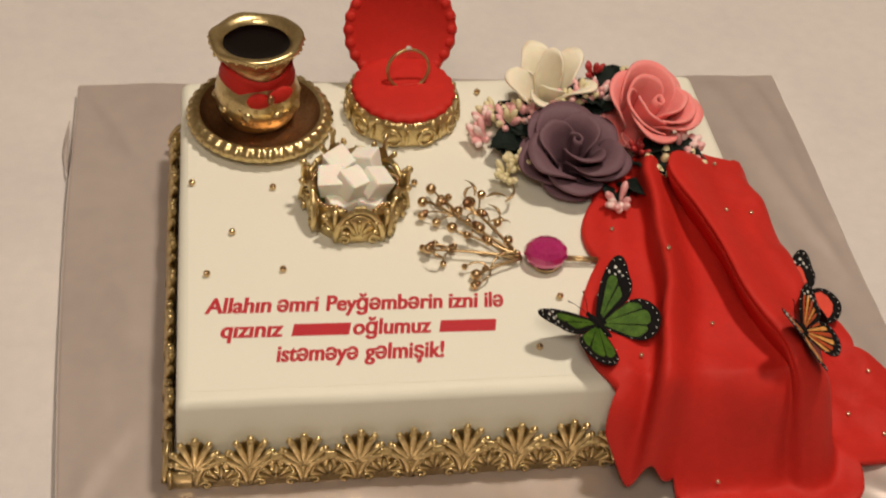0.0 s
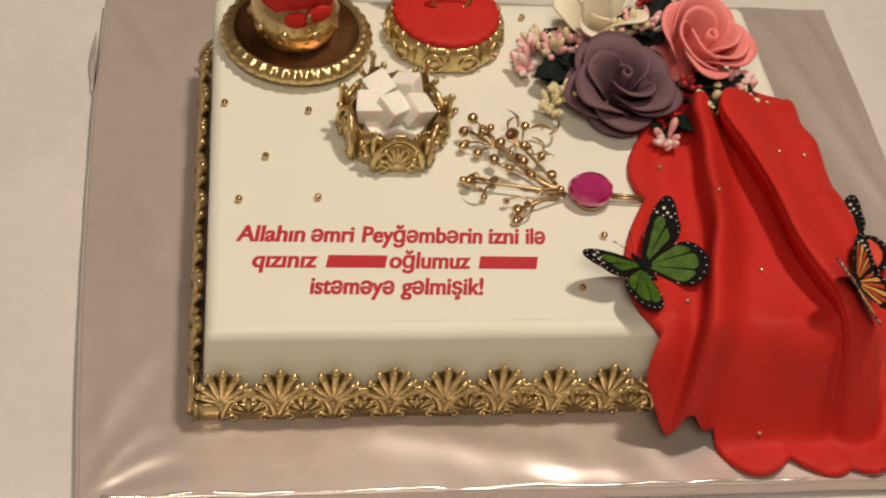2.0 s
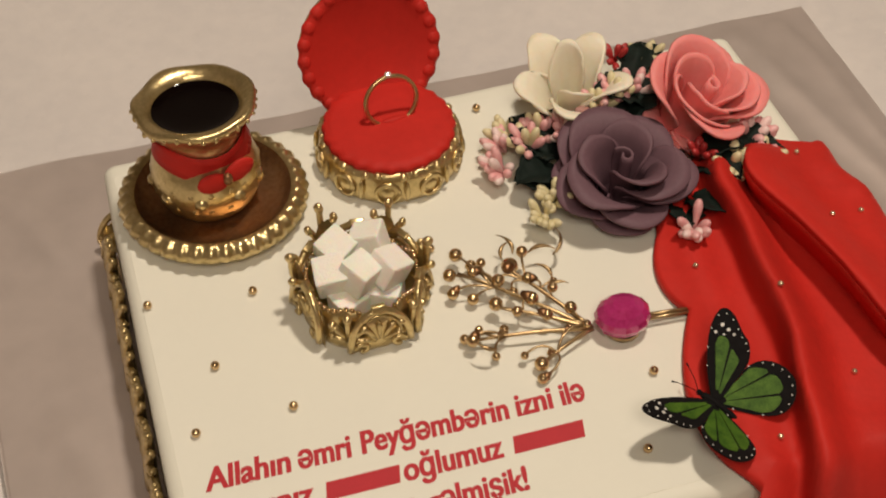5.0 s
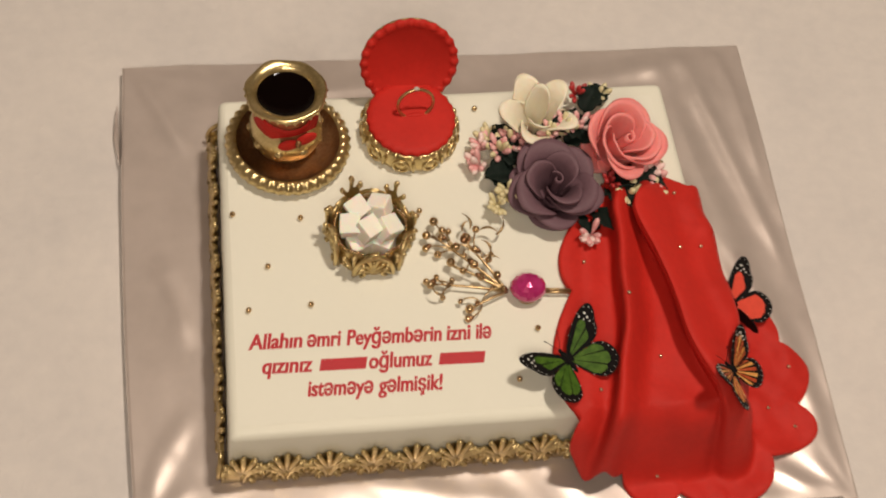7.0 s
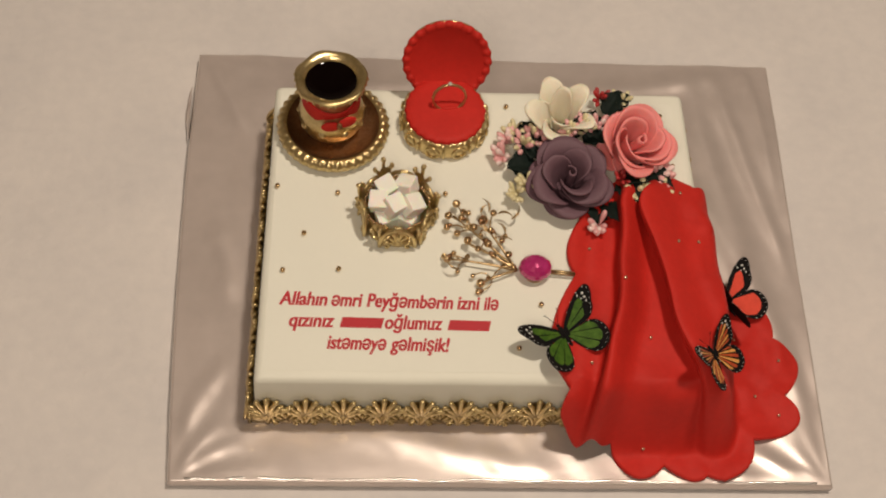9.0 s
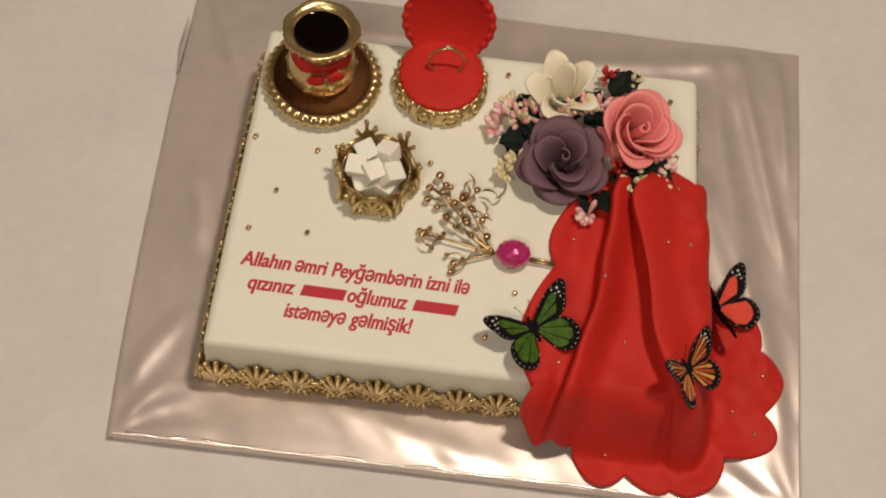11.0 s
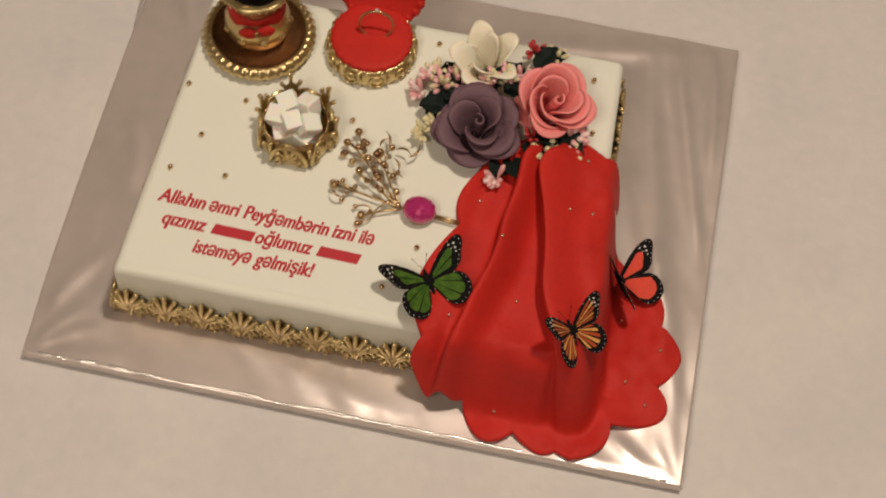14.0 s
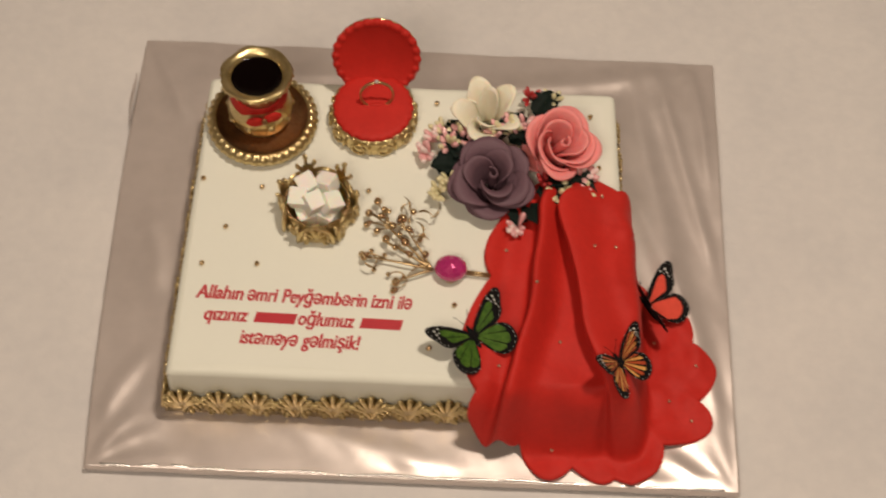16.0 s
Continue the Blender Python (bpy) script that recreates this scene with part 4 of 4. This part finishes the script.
def outline_of(points, steps=5):
    n, out = len(points), []
    for i in range(n):
        p = [Vector(points[(i + k) % n]) for k in (-1, 0, 1, 2)]
        for s in range(steps):
            t = s / steps
            out.append(0.5 * (2 * p[1] + (p[2] - p[0]) * t + (2 * p[0] - 5 * p[1] + 4 * p[2] - p[3]) * t * t + (3 * p[1] - p[0] - 3 * p[2] + p[3]) * t ** 3))
    return out


def reach(loop, root, a):
    """How far the outline lies from the root in the direction a."""
    d, best = Vector((math.cos(a), math.sin(a))), 0.0
    for i, p in enumerate(loop):
        e = loop[(i + 1) % len(loop)] - p
        den = d.x * e.y - d.y * e.x
        if abs(den) > 1e-9:
            q = p - root
            t, s = (q.x * e.y - q.y * e.x) / den, (q.x * d.y - q.y * d.x) / den
            if 0 <= s <= 1 and t > best:
                best = t
    return best


def flat(loop, z0, z1, mat, name, bow):
    lift = lambda p: bow * math.sin(min(p.length / 0.04, 1) * math.pi)
    s = Shape().loops([[(p.x, p.y, z0 + lift(p)) for p in loop], [(p.x, p.y, z1 + lift(p)) for p in loop]], True, True, True)
    return s.mesh(name, mat, False)


def wing(name, shape, parent, at, mirror, colours, cells, dots, bow=0.0):
    m = Matrix.Diagonal((-1, 1)) if mirror else Matrix.Identity(2)
    fix = (lambda l: [m @ p for p in reversed(l)]) if mirror else (lambda l: l)
    loop, root = outline_of(shape), Vector((0.001, 0.001))
    ob = part(name, flat(fix(loop), -0.0003, 0.0002, BLACK, name, bow), parent, at=at)
    a0, a1, f0, f1, gap = cells[0], cells[1], cells[3], cells[4], cells[5]
    for k in range(cells[2]):
        b0, b1 = a0 + (a1 - a0) * k / cells[2] + gap, a0 + (a1 - a0) * (k + 1) / cells[2] - gap
        arc = [b0 + (b1 - b0) * j / 6 for j in range(7)]
        outer = [root + Vector((math.cos(b), math.sin(b))) * reach(loop, root, b) * f1 * (1 - 0.05 * (j in (0, 6))) for j, b in enumerate(arc)]
        inner = [root + Vector((math.cos(b), math.sin(b))) * reach(loop, root, b) * f0 for b in reversed(arc)]
        part("wing_cell", flat(fix(outer + inner), 0.0002, 0.0005, colours[k % len(colours)], "wing_cell", bow), ob)
    spots = Shape()
    for b, f, r in dots:
        c = m @ (root + Vector((math.cos(b), math.sin(b))) * reach(loop, root, b) * f)
        h = bow * math.sin(min(c.length / 0.04, 1) * math.pi)
        ring = [(c.x + r * math.cos(q), c.y + r * math.sin(q)) for q in (2 * math.pi * j / 8 for j in range(8))]
        spots.loops([[(*p, 0.0002 + h) for p in ring], [(*p, 0.0006 + h) for p in ring]], True, False, True)
    part("spot_border", spots.mesh("spot_border", WHITE, False), ob, kind="stuff")
    return ob


def butterfly(label, at, turn, size, right, left, fore_colours, hind_colours, cell_fore, cell_hind, under=None):
    thing = empty("butterfly", label, "butterfly decoration", group="butterflies on the cake")
    thing.matrix_basis = pose(*at, *turn) @ Matrix.Scale(size, 4)
    body = Shape().tube([(0, .0085, .0006), (0, .0065, .0010), (0, .0020, .0012), (0, -.0020, .0008), (0, -.0080, .0002), (0, -.0130, 0)], [.0009, .0017, .0020, .0017, .0013, .0005], 10)
    part("body", body.ball((0, .0090, .0009), .0014, 10, 8).mesh("body", BLACK), thing, "dark furry body")
    for side in (-1, 1):
        part("antenna", Shape().tube([(0, .0095, .001), (side * .0028, .0140, .0035), (side * .0050, .0185, .0048), (side * .0062, .0205, .0050)], [.0002, .0002, .0002, .0005], 5).mesh("antenna", BLACK), thing)
    fore_dots = [(radians(d), f, r) for d in range(2, 50, 5) for f, r in ((0.945, .00030),) if reach(outline_of(FORE), Vector((.001, .001)), radians(d)) > 0.012]
    fore_dots += [(radians(24), .80, .0008), (radians(29), .82, .0009), (radians(34), .80, .0007), (radians(19), .83, .0006), (radians(27), .72, .0005)]
    hind_dots = [(radians(d), f, r) for d in range(-78, -6, 7) for f, r in ((0.95, .00032),)]
    for mirror, tilt in ((False, -right), (True, left)):
        m = pose(0, 0, 0, 0, tilt, 0)
        wing("forewing", FORE, thing, m @ pose(0, 0, .0012), mirror, fore_colours, cell_fore, fore_dots)
        wing("hindwing", HIND, thing, m @ pose(0, 0, .0004), mirror, hind_colours, cell_hind, hind_dots)
    return thing


GREEN = material("wing_green", (0.085, 0.170, 0.018), 0.55, colour2=(0.022, 0.066, 0.006), scale=140, spec=0.2)
ORANGE = material("wing_orange", (0.52, 0.09, 0.012), 0.55, colour2=(0.34, 0.03, 0.008), scale=200)
YELLOW = material("wing_yellow", (0.76, 0.44, 0.13), 0.55, colour2=(0.60, 0.18, 0.02), scale=200)
SCARLET = material("wing_scarlet", (0.66, 0.075, 0.045), 0.7, vary=0.08, scale=200, spec=0.15)
butterfly("green and black butterfly with white-dotted wing edges", (0.0449, -0.1172, TOP + 0.0085), (9, 0, 35), 1.00, 31, 22, (GREEN,), (GREEN,), (.05, .62, 2, .13, .70, .024), (-1.22, -.10, 3, .13, .83, .020))
butterfly("orange and yellow monarch butterfly resting on the red drape", (0.1540, -0.1405, TOP + 0.0200), (29, 0, 37), 0.88, -13, 43, (ORANGE, YELLOW), (YELLOW, ORANGE), (.03, .66, 5, .14, .76, .030), (-1.25, -.08, 6, .16, .80, .036))
butterfly("scarlet butterfly with black edges on the drape side", (0.1890, -0.0585, 0.0300), (16, 0, 38), 1.0, 12, 72, (SCARLET,), (SCARLET,), (.05, .62, 1, .10, .70, .02), (-1.22, -.10, 1, .12, .84, .02))
